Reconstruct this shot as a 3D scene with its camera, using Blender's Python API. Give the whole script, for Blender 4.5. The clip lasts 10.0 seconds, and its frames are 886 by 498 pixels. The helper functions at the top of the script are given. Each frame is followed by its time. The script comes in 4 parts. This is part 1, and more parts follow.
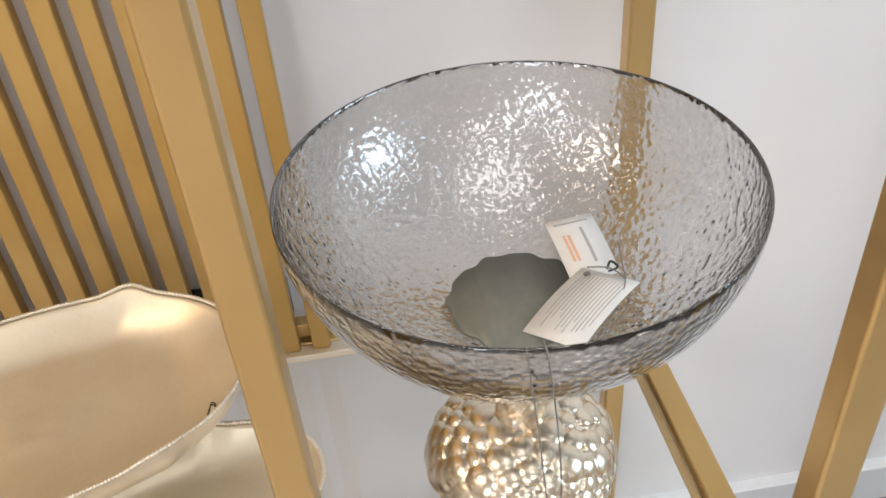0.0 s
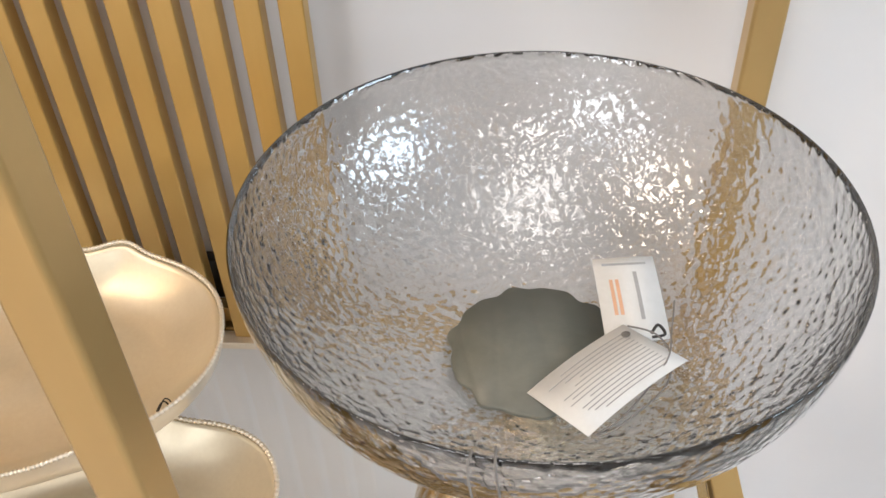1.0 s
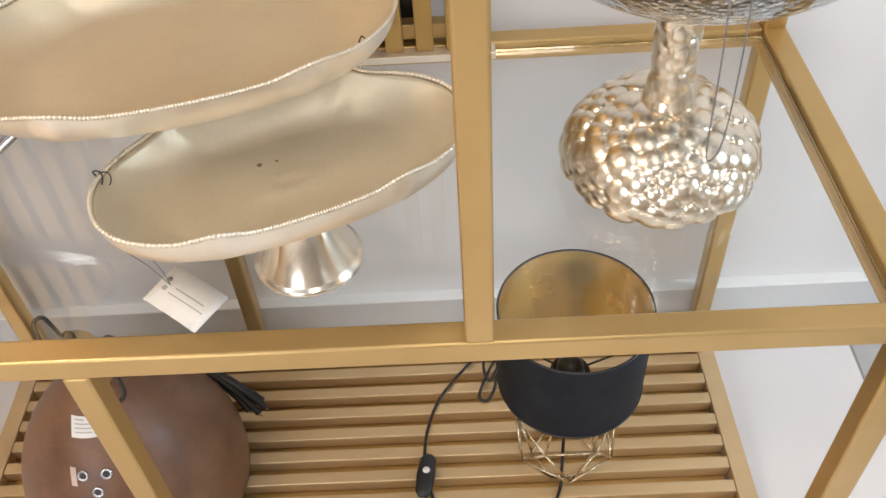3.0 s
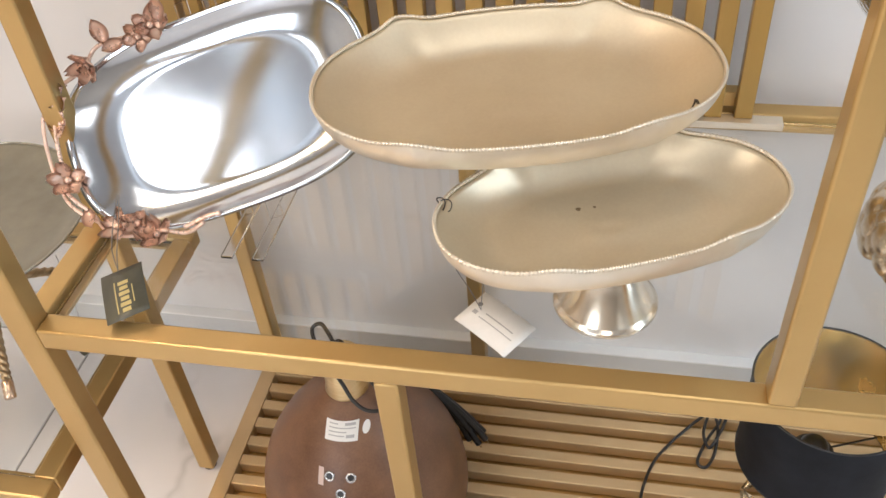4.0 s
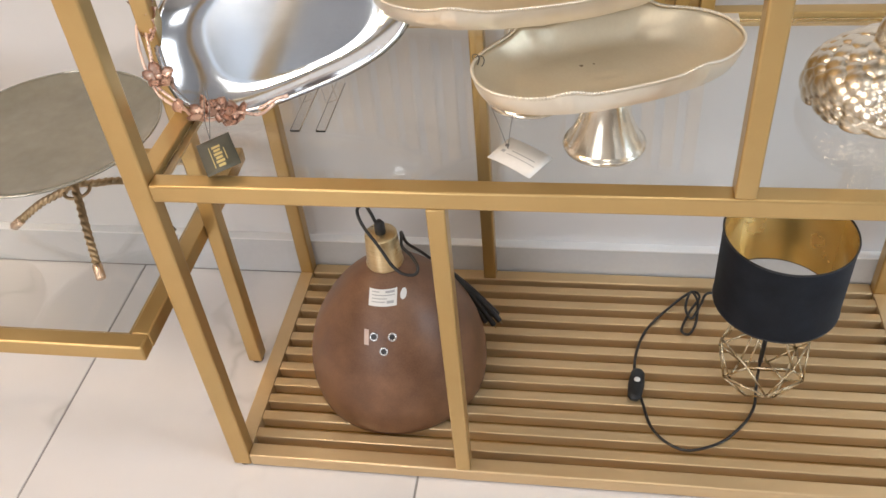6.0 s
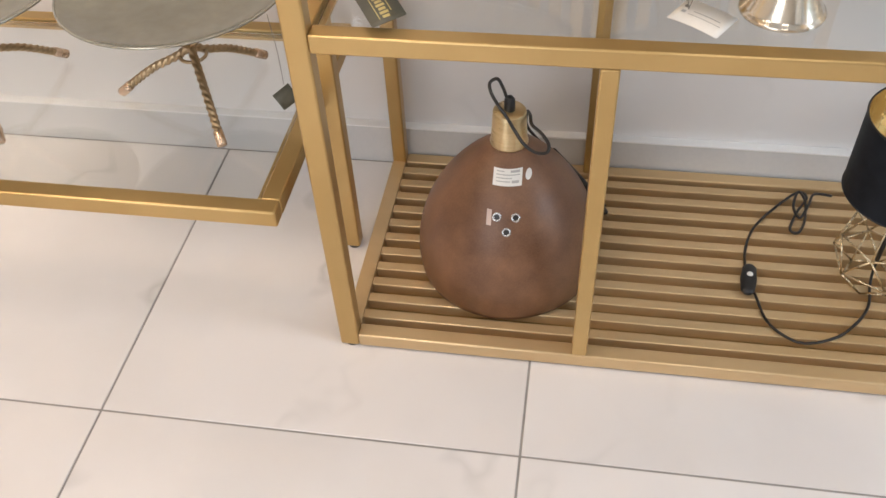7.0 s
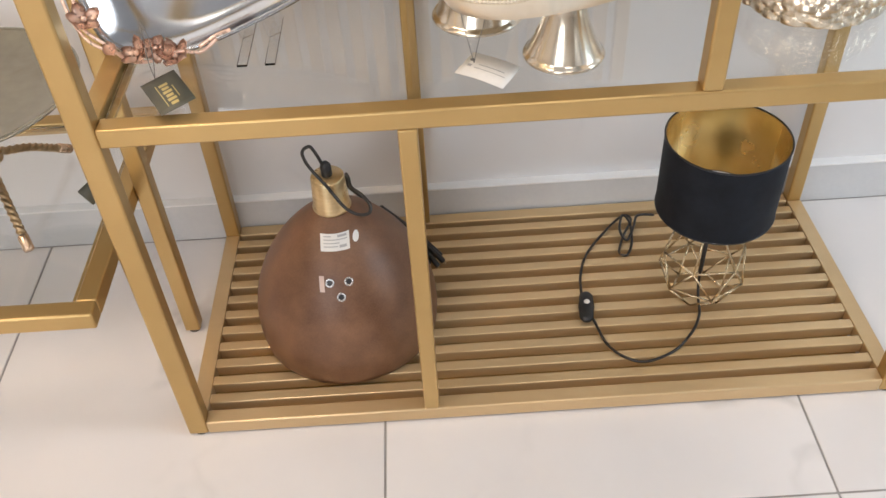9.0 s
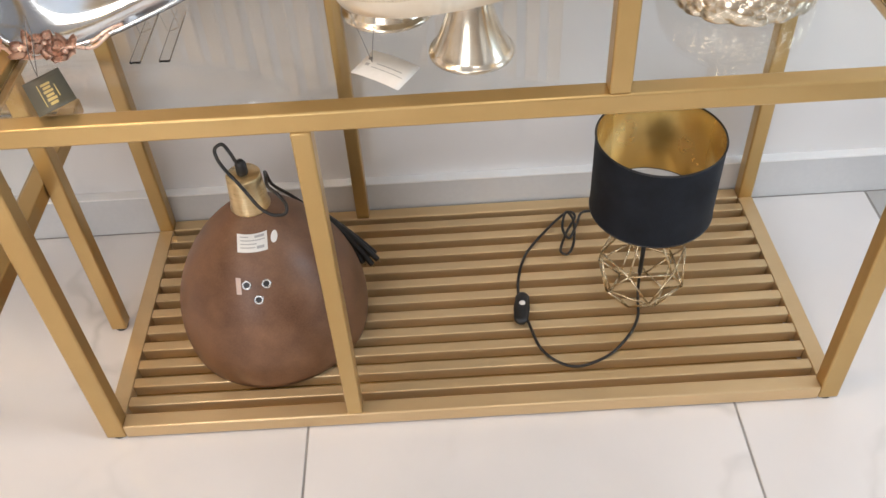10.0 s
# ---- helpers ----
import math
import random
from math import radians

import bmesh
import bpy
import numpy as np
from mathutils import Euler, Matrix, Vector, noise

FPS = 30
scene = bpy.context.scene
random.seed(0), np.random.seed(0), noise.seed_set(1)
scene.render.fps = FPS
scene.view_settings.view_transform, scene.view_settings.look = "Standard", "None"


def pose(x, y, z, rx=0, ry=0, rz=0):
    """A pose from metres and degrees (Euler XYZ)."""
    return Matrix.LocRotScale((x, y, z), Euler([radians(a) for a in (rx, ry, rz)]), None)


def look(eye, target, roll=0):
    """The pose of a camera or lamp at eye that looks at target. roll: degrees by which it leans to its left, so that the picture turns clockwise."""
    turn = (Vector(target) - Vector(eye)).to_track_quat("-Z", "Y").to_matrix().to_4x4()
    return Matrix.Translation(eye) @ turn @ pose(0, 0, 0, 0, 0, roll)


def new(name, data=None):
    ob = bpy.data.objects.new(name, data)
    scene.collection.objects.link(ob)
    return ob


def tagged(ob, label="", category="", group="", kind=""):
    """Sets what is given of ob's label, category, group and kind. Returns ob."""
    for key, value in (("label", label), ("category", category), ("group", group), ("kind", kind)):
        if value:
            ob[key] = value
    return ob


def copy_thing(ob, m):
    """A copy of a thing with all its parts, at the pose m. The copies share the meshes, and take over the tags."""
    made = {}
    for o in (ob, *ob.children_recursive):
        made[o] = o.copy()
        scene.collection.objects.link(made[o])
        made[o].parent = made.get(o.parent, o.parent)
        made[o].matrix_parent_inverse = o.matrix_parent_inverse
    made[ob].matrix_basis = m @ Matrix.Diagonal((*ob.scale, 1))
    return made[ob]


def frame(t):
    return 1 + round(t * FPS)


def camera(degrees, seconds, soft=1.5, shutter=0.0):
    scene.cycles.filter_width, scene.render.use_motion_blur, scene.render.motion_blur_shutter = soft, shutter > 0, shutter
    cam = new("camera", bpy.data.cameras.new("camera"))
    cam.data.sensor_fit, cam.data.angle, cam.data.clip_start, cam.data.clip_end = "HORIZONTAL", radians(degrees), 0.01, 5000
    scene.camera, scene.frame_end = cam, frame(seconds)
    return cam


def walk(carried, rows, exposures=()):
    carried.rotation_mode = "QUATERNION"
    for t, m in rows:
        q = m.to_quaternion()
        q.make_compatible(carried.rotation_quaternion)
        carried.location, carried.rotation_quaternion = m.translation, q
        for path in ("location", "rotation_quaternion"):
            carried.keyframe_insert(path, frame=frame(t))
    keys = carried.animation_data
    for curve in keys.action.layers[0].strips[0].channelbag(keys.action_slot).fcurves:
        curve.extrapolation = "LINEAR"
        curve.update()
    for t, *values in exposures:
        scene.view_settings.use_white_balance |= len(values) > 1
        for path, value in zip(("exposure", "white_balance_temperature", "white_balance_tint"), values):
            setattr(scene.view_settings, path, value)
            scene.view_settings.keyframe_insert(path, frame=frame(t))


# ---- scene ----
cam = camera(52.9, 10.0)
PATH = [
    (0, (0.735, -0.319, 1.214), (0.880, 1.240, -0.031), -5.0),
    (0.5, (0.806, -0.217, 1.184), (0.793, 1.326, -0.089), -1.9),
    (1, (0.827, -0.196, 1.164), (0.659, 1.311, -0.140), -2.6),
    (1.5, (0.807, -0.221, 1.125), (0.746, 1.194, -0.288), -2.1),
    (1.8, (0.77, -0.269, 1.094), (0.761, 1.112, -0.352), -4.1),
    (2, (0.756, -0.306, 1.076), (0.79, 1.042, -0.401), -3.4),
    (2.1, (0.745, -0.314, 1.073), (0.797, 1.001, -0.433), -3.3),
    (2.2, (0.734, -0.331, 1.069), (0.809, 0.995, -0.427), -2.4),
    (3.3, (0.628, -0.421, 1.087), (0.5, 0.969, -0.346), -4.9),
    (3.6, (0.588, -0.431, 1.099), (0.373, 0.986, -0.296), -5.3),
    (4, (0.527, -0.457, 1.109), (0.164, 0.972, -0.242), -5.4),
    (4.5, (0.496, -0.497, 1.147), (0.001, 0.962, -0.129), -4.2),
    (4.8, (0.52, -0.545, 1.165), (-0.027, 0.887, -0.119), -2.8),
    (5, (0.551, -0.611, 1.146), (0.007, 0.834, -0.125), -1.8),
    (5.2, (0.598, -0.646, 1.142), (0.057, 0.784, -0.148), -4.4),
    (6.3, (0.438, -0.751, 1.099), (0.177, 0.707, -0.248), -6.2),
    (6.5, (0.388, -0.76, 1.084), (0.129, 0.659, -0.301), -6.9),
    (7, (0.315, -0.797, 1.051), (0.047, 0.579, -0.376), -3.3),
    (7.5, (0.312, -0.804, 1.062), (0.074, 0.633, -0.312), -3.0),
    (8, (0.319, -0.773, 1.071), (0.148, 0.677, -0.296), -2.2),
    (8.5, (0.326, -0.770, 1.061), (0.139, 0.642, -0.342), -2.8),
    (9, (0.377, -0.773, 1.061), (0.379, 0.687, -0.305), -3.6),
    (9.5, (0.448, -0.761, 1.051), (0.54, 0.659, -0.354), -3.9),
    (10, (0.491, -0.723, 1.049), (0.478, 0.703, -0.353), -3.7),
]
# the film's camera meters a little brighter while it looks into the shelf
EXPOSURES = [(0, -0.08, 6430, 10), (1, 0.02, 6430, 10), (2, 0.07, 6430, 10), (3.5, 0.08, 6430, 10), (5, 0.04, 6430, 10), (6.5, -0.05, 6430, 10), (7.5, -0.10, 6430, 10), (8.5, -0.07, 6430, 10), (10, -0.02, 6430, 10)]
walk(cam, [(t, look(eye, target, roll)) for t, eye, target, roll in PATH], EXPOSURES)

# ---- world, lamps ----
world = bpy.data.worlds.new("world")
scene.world = world
world.use_nodes = True
wn = world.node_tree.nodes
sky = wn.new("ShaderNodeTexSky")
sky.sky_type = "NISHITA"
sky.sun_disc = False
sky.sun_elevation, sky.sun_rotation = radians(45), radians(160)
wn["Background"].inputs["Strength"].default_value = 0.12
world.node_tree.links.new(sky.outputs["Color"], wn["Background"].inputs["Color"])


def area_lamp(name, m, sx, sy, watts, colour):
    data = bpy.data.lights.new(name, "AREA")
    data.shape, data.size, data.size_y, data.energy, data.color = "RECTANGLE", sx, sy, watts, colour
    ob = new(name, data)
    ob.matrix_world = m
    return ob


# daylight in the side window and the shop front, both outside the view
area_lamp("window_light", look((3.12, -0.62, 1.62), (0, -0.4, 1.2)), 0.85, 0.95, 20.0, (0.74, 0.87, 1.0))
area_lamp("window_light", look((-1.15, -3.92, 1.75), (-0.6, 0, 0.8)), 1.5, 1.9, 44.0, (0.95, 0.97, 1.0))
# overhead area lamps out of view, added for the tray's reflections and as fill
for px, py, sx, sy, watts, colour in ((-1.91, -2.50, 0.42, 0.76, 15.0, (0.97, 0.97, 0.97)), (-1.13, -1.88, 0.80, 0.20, 0.42, (0.76, 0.89, 1.0)), (-1.16, -2.42, 0.22, 0.05, 0.12, (1.0, 0.97, 0.95)),
                                      (0.95, -2.75, 1.15, 0.75, 19.5, (1.0, 0.94, 0.88)), (-1.15, -0.85, 0.95, 0.7, 22.5, (1.0, 0.89, 0.78)), (0.95, -0.6, 1.15, 0.6, 8.5, (1.0, 0.96, 0.92))):
    area_lamp("unseen_overhead_lamp", look((px, py, 2.86), (px, py, 0)), sy, sx, watts, colour)


# ---- materials ----
def material(name):
    m = bpy.data.materials.new(name)
    m.use_nodes = True
    nt = m.node_tree
    return m, nt, nt.nodes["Principled BSDF"]


def link(nt, a, b):
    nt.links.new(a, b)


def coords(nt, scale=(1, 1, 1), kind="Object"):
    tc = nt.nodes.new("ShaderNodeTexCoord")
    mp = nt.nodes.new("ShaderNodeMapping")
    mp.inputs["Scale"].default_value = scale
    link(nt, tc.outputs[kind], mp.inputs["Vector"])
    return mp.outputs["Vector"]


def noise_tex(nt, vec, scale, detail=4.0, rough=0.55):
    n = nt.nodes.new("ShaderNodeTexNoise")
    n.inputs["Scale"].default_value, n.inputs["Detail"].default_value, n.inputs["Roughness"].default_value = scale, detail, rough
    link(nt, vec, n.inputs["Vector"])
    return n.outputs["Fac"]


def ramp(nt, fac, stops):
    r = nt.nodes.new("ShaderNodeValToRGB")
    els = r.color_ramp.elements
    while len(els) < len(stops):
        els.new(0.5)
    for e, (p, c) in zip(els, stops):
        e.position, e.color = p, (*c, 1) if len(c) == 3 else c
    link(nt, fac, r.inputs["Fac"])
    return r.outputs["Color"]


def remap(nt, fac, lo, hi, a=0.3, b=0.7):
    n = nt.nodes.new("ShaderNodeMapRange")
    for k, v in (("From Min", a), ("From Max", b), ("To Min", lo), ("To Max", hi)):
        n.inputs[k].default_value = v
    link(nt, fac, n.inputs["Value"])
    return n.outputs["Result"]


def bump(nt, bsdf, height, strength, distance):
    b = nt.nodes.new("ShaderNodeBump")
    b.inputs["Strength"].default_value, b.inputs["Distance"].default_value = strength, distance
    link(nt, height, b.inputs["Height"])
    link(nt, b.outputs["Normal"], bsdf.inputs["Normal"])
    return b


def surface(name, dark, light, metallic=0.0, rough=(0.3, 0.45), scale=6.0, fine=180.0, bump_mm=0.15, coat=0.0, kind="Object", bands=None, grain=0.35):
    """A surface with a broad and a fine variation of colour, gloss and relief."""
    m, nt, b = material(name)
    vec = coords(nt, bands or (1, 1, 1), kind)
    broad = noise_tex(nt, vec, scale, 5.0)
    small = noise_tex(nt, vec, fine, 3.0)
    mix = nt.nodes.new("ShaderNodeMath")
    mix.operation = "MULTIPLY_ADD"
    link(nt, small, mix.inputs[0])
    mix.inputs[1].default_value = grain
    link(nt, broad, mix.inputs[2])
    link(nt, ramp(nt, mix.outputs[0], ((0.45, dark), (0.9, light))), b.inputs["Base Color"])
    b.inputs["Metallic"].default_value = metallic
    link(nt, remap(nt, mix.outputs[0], rough[0], rough[1], 0.45, 0.9), b.inputs["Roughness"])
    b.inputs["Coat Weight"].default_value = coat
    b.inputs["Coat Roughness"].default_value = 0.15
    if bump_mm:
        bump(nt, b, small, 0.6, bump_mm / 1000)
    return m


GOLD = surface("gold_paint", (0.52, 0.345, 0.135), (0.63, 0.435, 0.190), 0.68, (0.28, 0.36), 5.0, 260.0, 0.0, grain=0.06)
SLAT = surface("gold_slat_paint", (0.48, 0.295, 0.085), (0.59, 0.380, 0.130), 0.45, (0.30, 0.42), 4.0, 200.0, 0.0, bands=(1, 1, 0.15), grain=0.12)
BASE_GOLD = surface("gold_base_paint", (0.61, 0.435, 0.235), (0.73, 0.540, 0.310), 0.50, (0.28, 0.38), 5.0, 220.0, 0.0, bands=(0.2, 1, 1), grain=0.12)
DISH = surface("champagne_satin_metal", (0.67, 0.57, 0.41), (0.76, 0.67, 0.50), 0.50, (0.33, 0.43), 9.0, 300.0, 0.03)
DISH_RIM = surface("champagne_bright_metal", (0.80, 0.71, 0.57), (0.90, 0.83, 0.71), 0.65, (0.34, 0.42), 25.0, 300.0, 0.0, grain=0.1)
FOOT_MET = surface("champagne_polished_foot", (0.82, 0.74, 0.61), (0.91, 0.85, 0.74), 0.95, (0.16, 0.26), 20.0, 250.0, 0.03)
# blue-grey in the aluminium's colour stands in for mirrored daylight
SILVER = surface("daylight_tinted_aluminium", (0.54, 0.59, 0.655), (0.66, 0.715, 0.78), 1.0, (0.11, 0.15), 12.0, 200.0, 0.0)
COPPER = surface("copper_leaf_metal", (0.86, 0.58, 0.45), (0.95, 0.75, 0.63), 0.5, (0.22, 0.36), 40.0, 300.0, 0.2)
HAMMER = surface("champagne_chrome", (0.76, 0.66, 0.52), (0.87, 0.79, 0.66), 0.95, (0.20, 0.28), 20.0, 200.0, 0.0)
ENAMEL = surface("grey_green_enamel", (0.155, 0.142, 0.10), (0.225, 0.205, 0.15), 0.0, (0.12, 0.24), 7.0, 60.0, 0.12, coat=0.3)
ENAMEL_RIM = surface("silver_rim_enamel", (0.34, 0.33, 0.27), (0.50, 0.49, 0.42), 0.7, (0.12, 0.2), 20.0, 90.0, 0.1)
ROPE = surface("antique_brass_rope", (0.38, 0.27, 0.15), (0.56, 0.42, 0.26), 0.9, (0.28, 0.42), 40.0, 300.0, 0.05)
FERRULE = surface("rose_brass_cap", (0.66, 0.47, 0.33), (0.80, 0.62, 0.46), 0.9, (0.22, 0.32), 40.0, 300.0, 0.05)
BROWN = surface("brown_leathery_shade", (0.115, 0.051, 0.025), (0.235, 0.118, 0.062), 0.0, (0.36, 0.50), 16.0, 420.0, 0.22)
CAP = surface("brushed_brass_cap", (0.62, 0.47, 0.25), (0.76, 0.60, 0.36), 1.0, (0.25, 0.38), 30.0, 300.0, 0.05, bands=(1, 1, 8))
SEAT = surface("grey_green_disc", (0.125, 0.127, 0.102), (0.185, 0.184, 0.152), 0.0, (0.3, 0.45), 22.0, 120.0, 0.3)
BLACK = surface("black_plastic", (0.010, 0.010, 0.011), (0.022, 0.021, 0.022), 0.0, (0.3, 0.45), 20.0, 300.0, 0.05)
CORD = surface("black_rubber_cord", (0.012, 0.010, 0.009), (0.028, 0.024, 0.021), 0.0, (0.35, 0.5), 40.0, 300.0, 0.05)
WIRE = surface("pale_brass_wire", (0.62, 0.50, 0.32), (0.78, 0.66, 0.46), 0.95, (0.2, 0.32), 40.0, 300.0, 0.02)
FOIL = surface("gold_foil_lining", (0.74, 0.53, 0.18), (0.90, 0.69, 0.31), 0.72, (0.22, 0.32), 14.0, 120.0, 0.0, grain=0.08)
PALE = surface("pale_pink_paper", (0.55, 0.42, 0.36), (0.64, 0.50, 0.44), 0.0, (0.5, 0.6), 60.0, 300.0, 0.0)
CARD = surface("white_card", (0.74, 0.72, 0.68), (0.82, 0.80, 0.77), 0.0, (0.45, 0.6), 20.0, 300.0, 0.05)
DARKCARD = surface("dark_olive_card", (0.085, 0.080, 0.055), (0.13, 0.12, 0.085), 0.0, (0.35, 0.5), 20.0, 300.0, 0.05)
INK = surface("grey_print", (0.38, 0.37, 0.36), (0.46, 0.45, 0.44), 0.0, (0.5, 0.6), 20.0, 300.0, 0.0)
INK_ORANGE = surface("orange_print", (0.75, 0.42, 0.26), (0.80, 0.48, 0.30), 0.0, (0.5, 0.6), 20.0, 300.0, 0.0)
INK_GOLD = surface("gold_print", (0.62, 0.50, 0.20), (0.72, 0.60, 0.28), 0.4, (0.3, 0.4), 20.0, 300.0, 0.0)
STAIN = surface("brown_stain", (0.20, 0.14, 0.07), (0.28, 0.20, 0.11), 0.2, (0.5, 0.6), 60.0, 300.0, 0.0)
STRING = surface("grey_string", (0.16, 0.15, 0.14), (0.26, 0.24, 0.22), 0.0, (0.6, 0.8), 60.0, 400.0, 0.0)
STEEL = surface("brushed_steel", (0.50, 0.50, 0.50), (0.64, 0.64, 0.63), 1.0, (0.2, 0.32), 20.0, 300.0, 0.03, bands=(1, 1, 6))
RUBBER = surface("dark_rubber_foot", (0.03, 0.028, 0.026), (0.06, 0.055, 0.05), 0.0, (0.5, 0.7), 40.0, 300.0, 0.05)
GROUT = surface("grey_grout", (0.24, 0.22, 0.21), (0.34, 0.32, 0.30), 0.0, (0.7, 0.9), 30.0, 400.0, 0.1)
# unseen room colours, kept mid grey so the tray mirrors a dim room
ROOM = surface("warm_grey_room_paint", (0.44, 0.40, 0.36), (0.50, 0.46, 0.42), 0.0, (0.5, 0.6), 1.6, 240.0, 0.08)
CEILING = surface("mid_grey_ceiling_paint", (0.40, 0.40, 0.41), (0.46, 0.46, 0.47), 0.0, (0.6, 0.7), 2.0, 200.0, 0.05)
SKIRT = surface("grey_white_skirting_tile", (0.56, 0.56, 0.565), (0.64, 0.635, 0.63), 0.0, (0.16, 0.26), 3.0, 160.0, 0.03)
# top of the same tile, painted whiter for the light falling on it
SKIRT_LIT = surface("lit_skirting_top", (0.78, 0.77, 0.76), (0.83, 0.825, 0.82), 0.0, (0.3, 0.4), 8.0, 200.0, 0.1)


def fabric(name, dark, light):
    m, nt, b = material(name)
    vec = coords(nt, (1, 1, 1), "UV")
    w1 = nt.nodes.new("ShaderNodeTexWave")
    w1.inputs["Scale"].default_value, w1.inputs["Distortion"].default_value = 90.0, 0.6
    link(nt, vec, w1.inputs["Vector"])
    n = noise_tex(nt, coords(nt), 30.0)
    link(nt, ramp(nt, n, ((0.3, dark), (0.7, light))), b.inputs["Base Color"])
    b.inputs["Roughness"].default_value = 0.62
    b.inputs["Specular IOR Level"].default_value = 0.18
    bump(nt, b, w1.outputs["Fac"], 0.25, 0.0003)
    return m


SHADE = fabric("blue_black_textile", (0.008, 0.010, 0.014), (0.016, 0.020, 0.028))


def marble(name, base, veil, vein, rough):
    """Polished tile with soft clouds and thin grey veins, its pattern shifted from tile to tile."""
    m, nt, b = material(name)
    geo = nt.nodes.new("ShaderNodeNewGeometry")
    info = nt.nodes.new("ShaderNodeObjectInfo")
    shift = nt.nodes.new("ShaderNodeVectorMath")
    shift.operation = "MULTIPLY_ADD"
    link(nt, info.outputs["Random"], shift.inputs[0])
    shift.inputs[1].default_value = (3.7, 5.1, 2.3)
    link(nt, geo.outputs["Position"], shift.inputs[2])
    vec = shift.outputs["Vector"]
    cloud = noise_tex(nt, vec, 2.2, 5.0, 0.5)
    warp = noise_tex(nt, vec, 1.15, 5.0, 0.55)
    thin = nt.nodes.new("ShaderNodeMath")
    thin.operation = "SUBTRACT"
    link(nt, warp, thin.inputs[0])
    thin.inputs[1].default_value = 0.5
    ab = nt.nodes.new("ShaderNodeMath")
    ab.operation = "ABSOLUTE"
    link(nt, thin.outputs[0], ab.inputs[0])
    line = ramp(nt, ab.outputs[0], ((0.0, (1, 1, 1)), (0.013, (0, 0, 0))))
    body = ramp(nt, cloud, ((0.35, veil), (0.62, base)))
    mix = nt.nodes.new("ShaderNodeMix")
    mix.data_type = "RGBA"
    patch = nt.nodes.new("ShaderNodeMath")
    patch.operation = "MULTIPLY"
    link(nt, line, patch.inputs[0])
    link(nt, remap(nt, noise_tex(nt, vec, 2.6, 2.0), 0.0, 0.7, 0.44, 0.66), patch.inputs[1])
    link(nt, patch.outputs[0], mix.inputs["Factor"])
    link(nt, body, mix.inputs["A"])
    mix.inputs["B"].default_value = (*vein, 1)
    link(nt, mix.outputs["Result"], b.inputs["Base Color"])
    link(nt, remap(nt, noise_tex(nt, vec, 14.0), rough, rough + 0.08), b.inputs["Roughness"])
    return m


MARBLE = marble("white_marble_tile", (0.755, 0.72, 0.705), (0.675, 0.645, 0.632), (0.50, 0.48, 0.46), 0.10)
WALL = marble("white_veined_wall", (0.755, 0.735, 0.725), (0.70, 0.68, 0.672), (0.60, 0.585, 0.58), 0.38)
GREY_MARBLE = marble("grey_marble_slab", (0.46, 0.445, 0.43), (0.36, 0.35, 0.34), (0.20, 0.19, 0.185), 0.12)


def glass(name, colour, rough=0.0, ior=1.46):
    m, nt, b = material(name)
    b.inputs["Base Color"].default_value = (*colour, 1)
    b.inputs["Roughness"].default_value = rough
    b.inputs["IOR"].default_value = ior
    b.inputs["Transmission Weight"].default_value = 1.0
    return m, nt, b


PANE, _, _ = glass("clear_shelf_glass", (0.965, 0.985, 0.978))
# the glass's own grey tint, deepened to bring in shade below the stand
TINTED, _, _ = glass("shade_tinted_glass", (0.865, 0.885, 0.88))
ACRYLIC, _, _ = glass("clear_acrylic", (0.985, 0.985, 0.985), 0.12, 1.22)
SMOKE, snt, sb = glass("smoked_hammered_glass", (0.725, 0.73, 0.73), 0.02, 1.42)
svec = coords(snt)
vor = snt.nodes.new("ShaderNodeTexVoronoi")
vor.inputs["Scale"].default_value = 175.0
vor.feature = "SMOOTH_F1"
link(snt, svec, vor.inputs["Vector"])
hsum = snt.nodes.new("ShaderNodeMath")
hsum.operation = "ADD"
link(snt, vor.outputs["Distance"], hsum.inputs[0])
link(snt, noise_tex(snt, svec, 60.0, 3.0), hsum.inputs[1])
relief = bump(snt, sb, hsum.outputs[0], 0.5, 0.0022)
link(snt, relief.outputs["Normal"], sb.inputs["Coat Normal"])
# thin lustre film on the glass
sb.inputs["Coat Weight"].default_value = 1.0
sb.inputs["Coat IOR"].default_value = 1.95
sb.inputs["Coat Roughness"].default_value = 0.02


# ---- mesh helpers ----
def part(name, bm, mat, parent=None, label="", smooth=True, m=None):
    me = bpy.data.meshes.new(name)
    bmesh.ops.recalc_face_normals(bm, faces=bm.faces)
    bm.to_mesh(me)
    bm.free()
    me.materials.append(mat)
    for p in me.polygons:
        p.use_smooth = smooth
    ob = new(name, me)
    if parent:
        ob.parent = parent
    if m:
        ob.matrix_basis = m
    return tagged(ob, label)


def thing(name, label, category, at=(0, 0, 0), group="", kind="", rz=0.0):
    ob = new(name)
    ob.empty_display_size = 0.05
    ob.matrix_basis = pose(*at, 0, 0, rz)
    return tagged(ob, label, category, group, kind)


def box(lo, hi, bevel=0.0012, segs=2):
    bm = bmesh.new()
    c = [(a + b) / 2 for a, b in zip(lo, hi)]
    s = [abs(b - a) for a, b in zip(lo, hi)]
    bmesh.ops.create_cube(bm, size=1.0, matrix=Matrix.LocRotScale(c, None, s))
    if bevel:
        bmesh.ops.bevel(bm, geom=bm.edges[:], offset=bevel, segments=segs, profile=0.5, affect="EDGES")
    return bm


def bar(name, lo, hi, mat, parent, bevel=0.0028, label=""):
    return round_edges(part(name, box(lo, hi, bevel, 3), mat, parent, label, smooth=False))


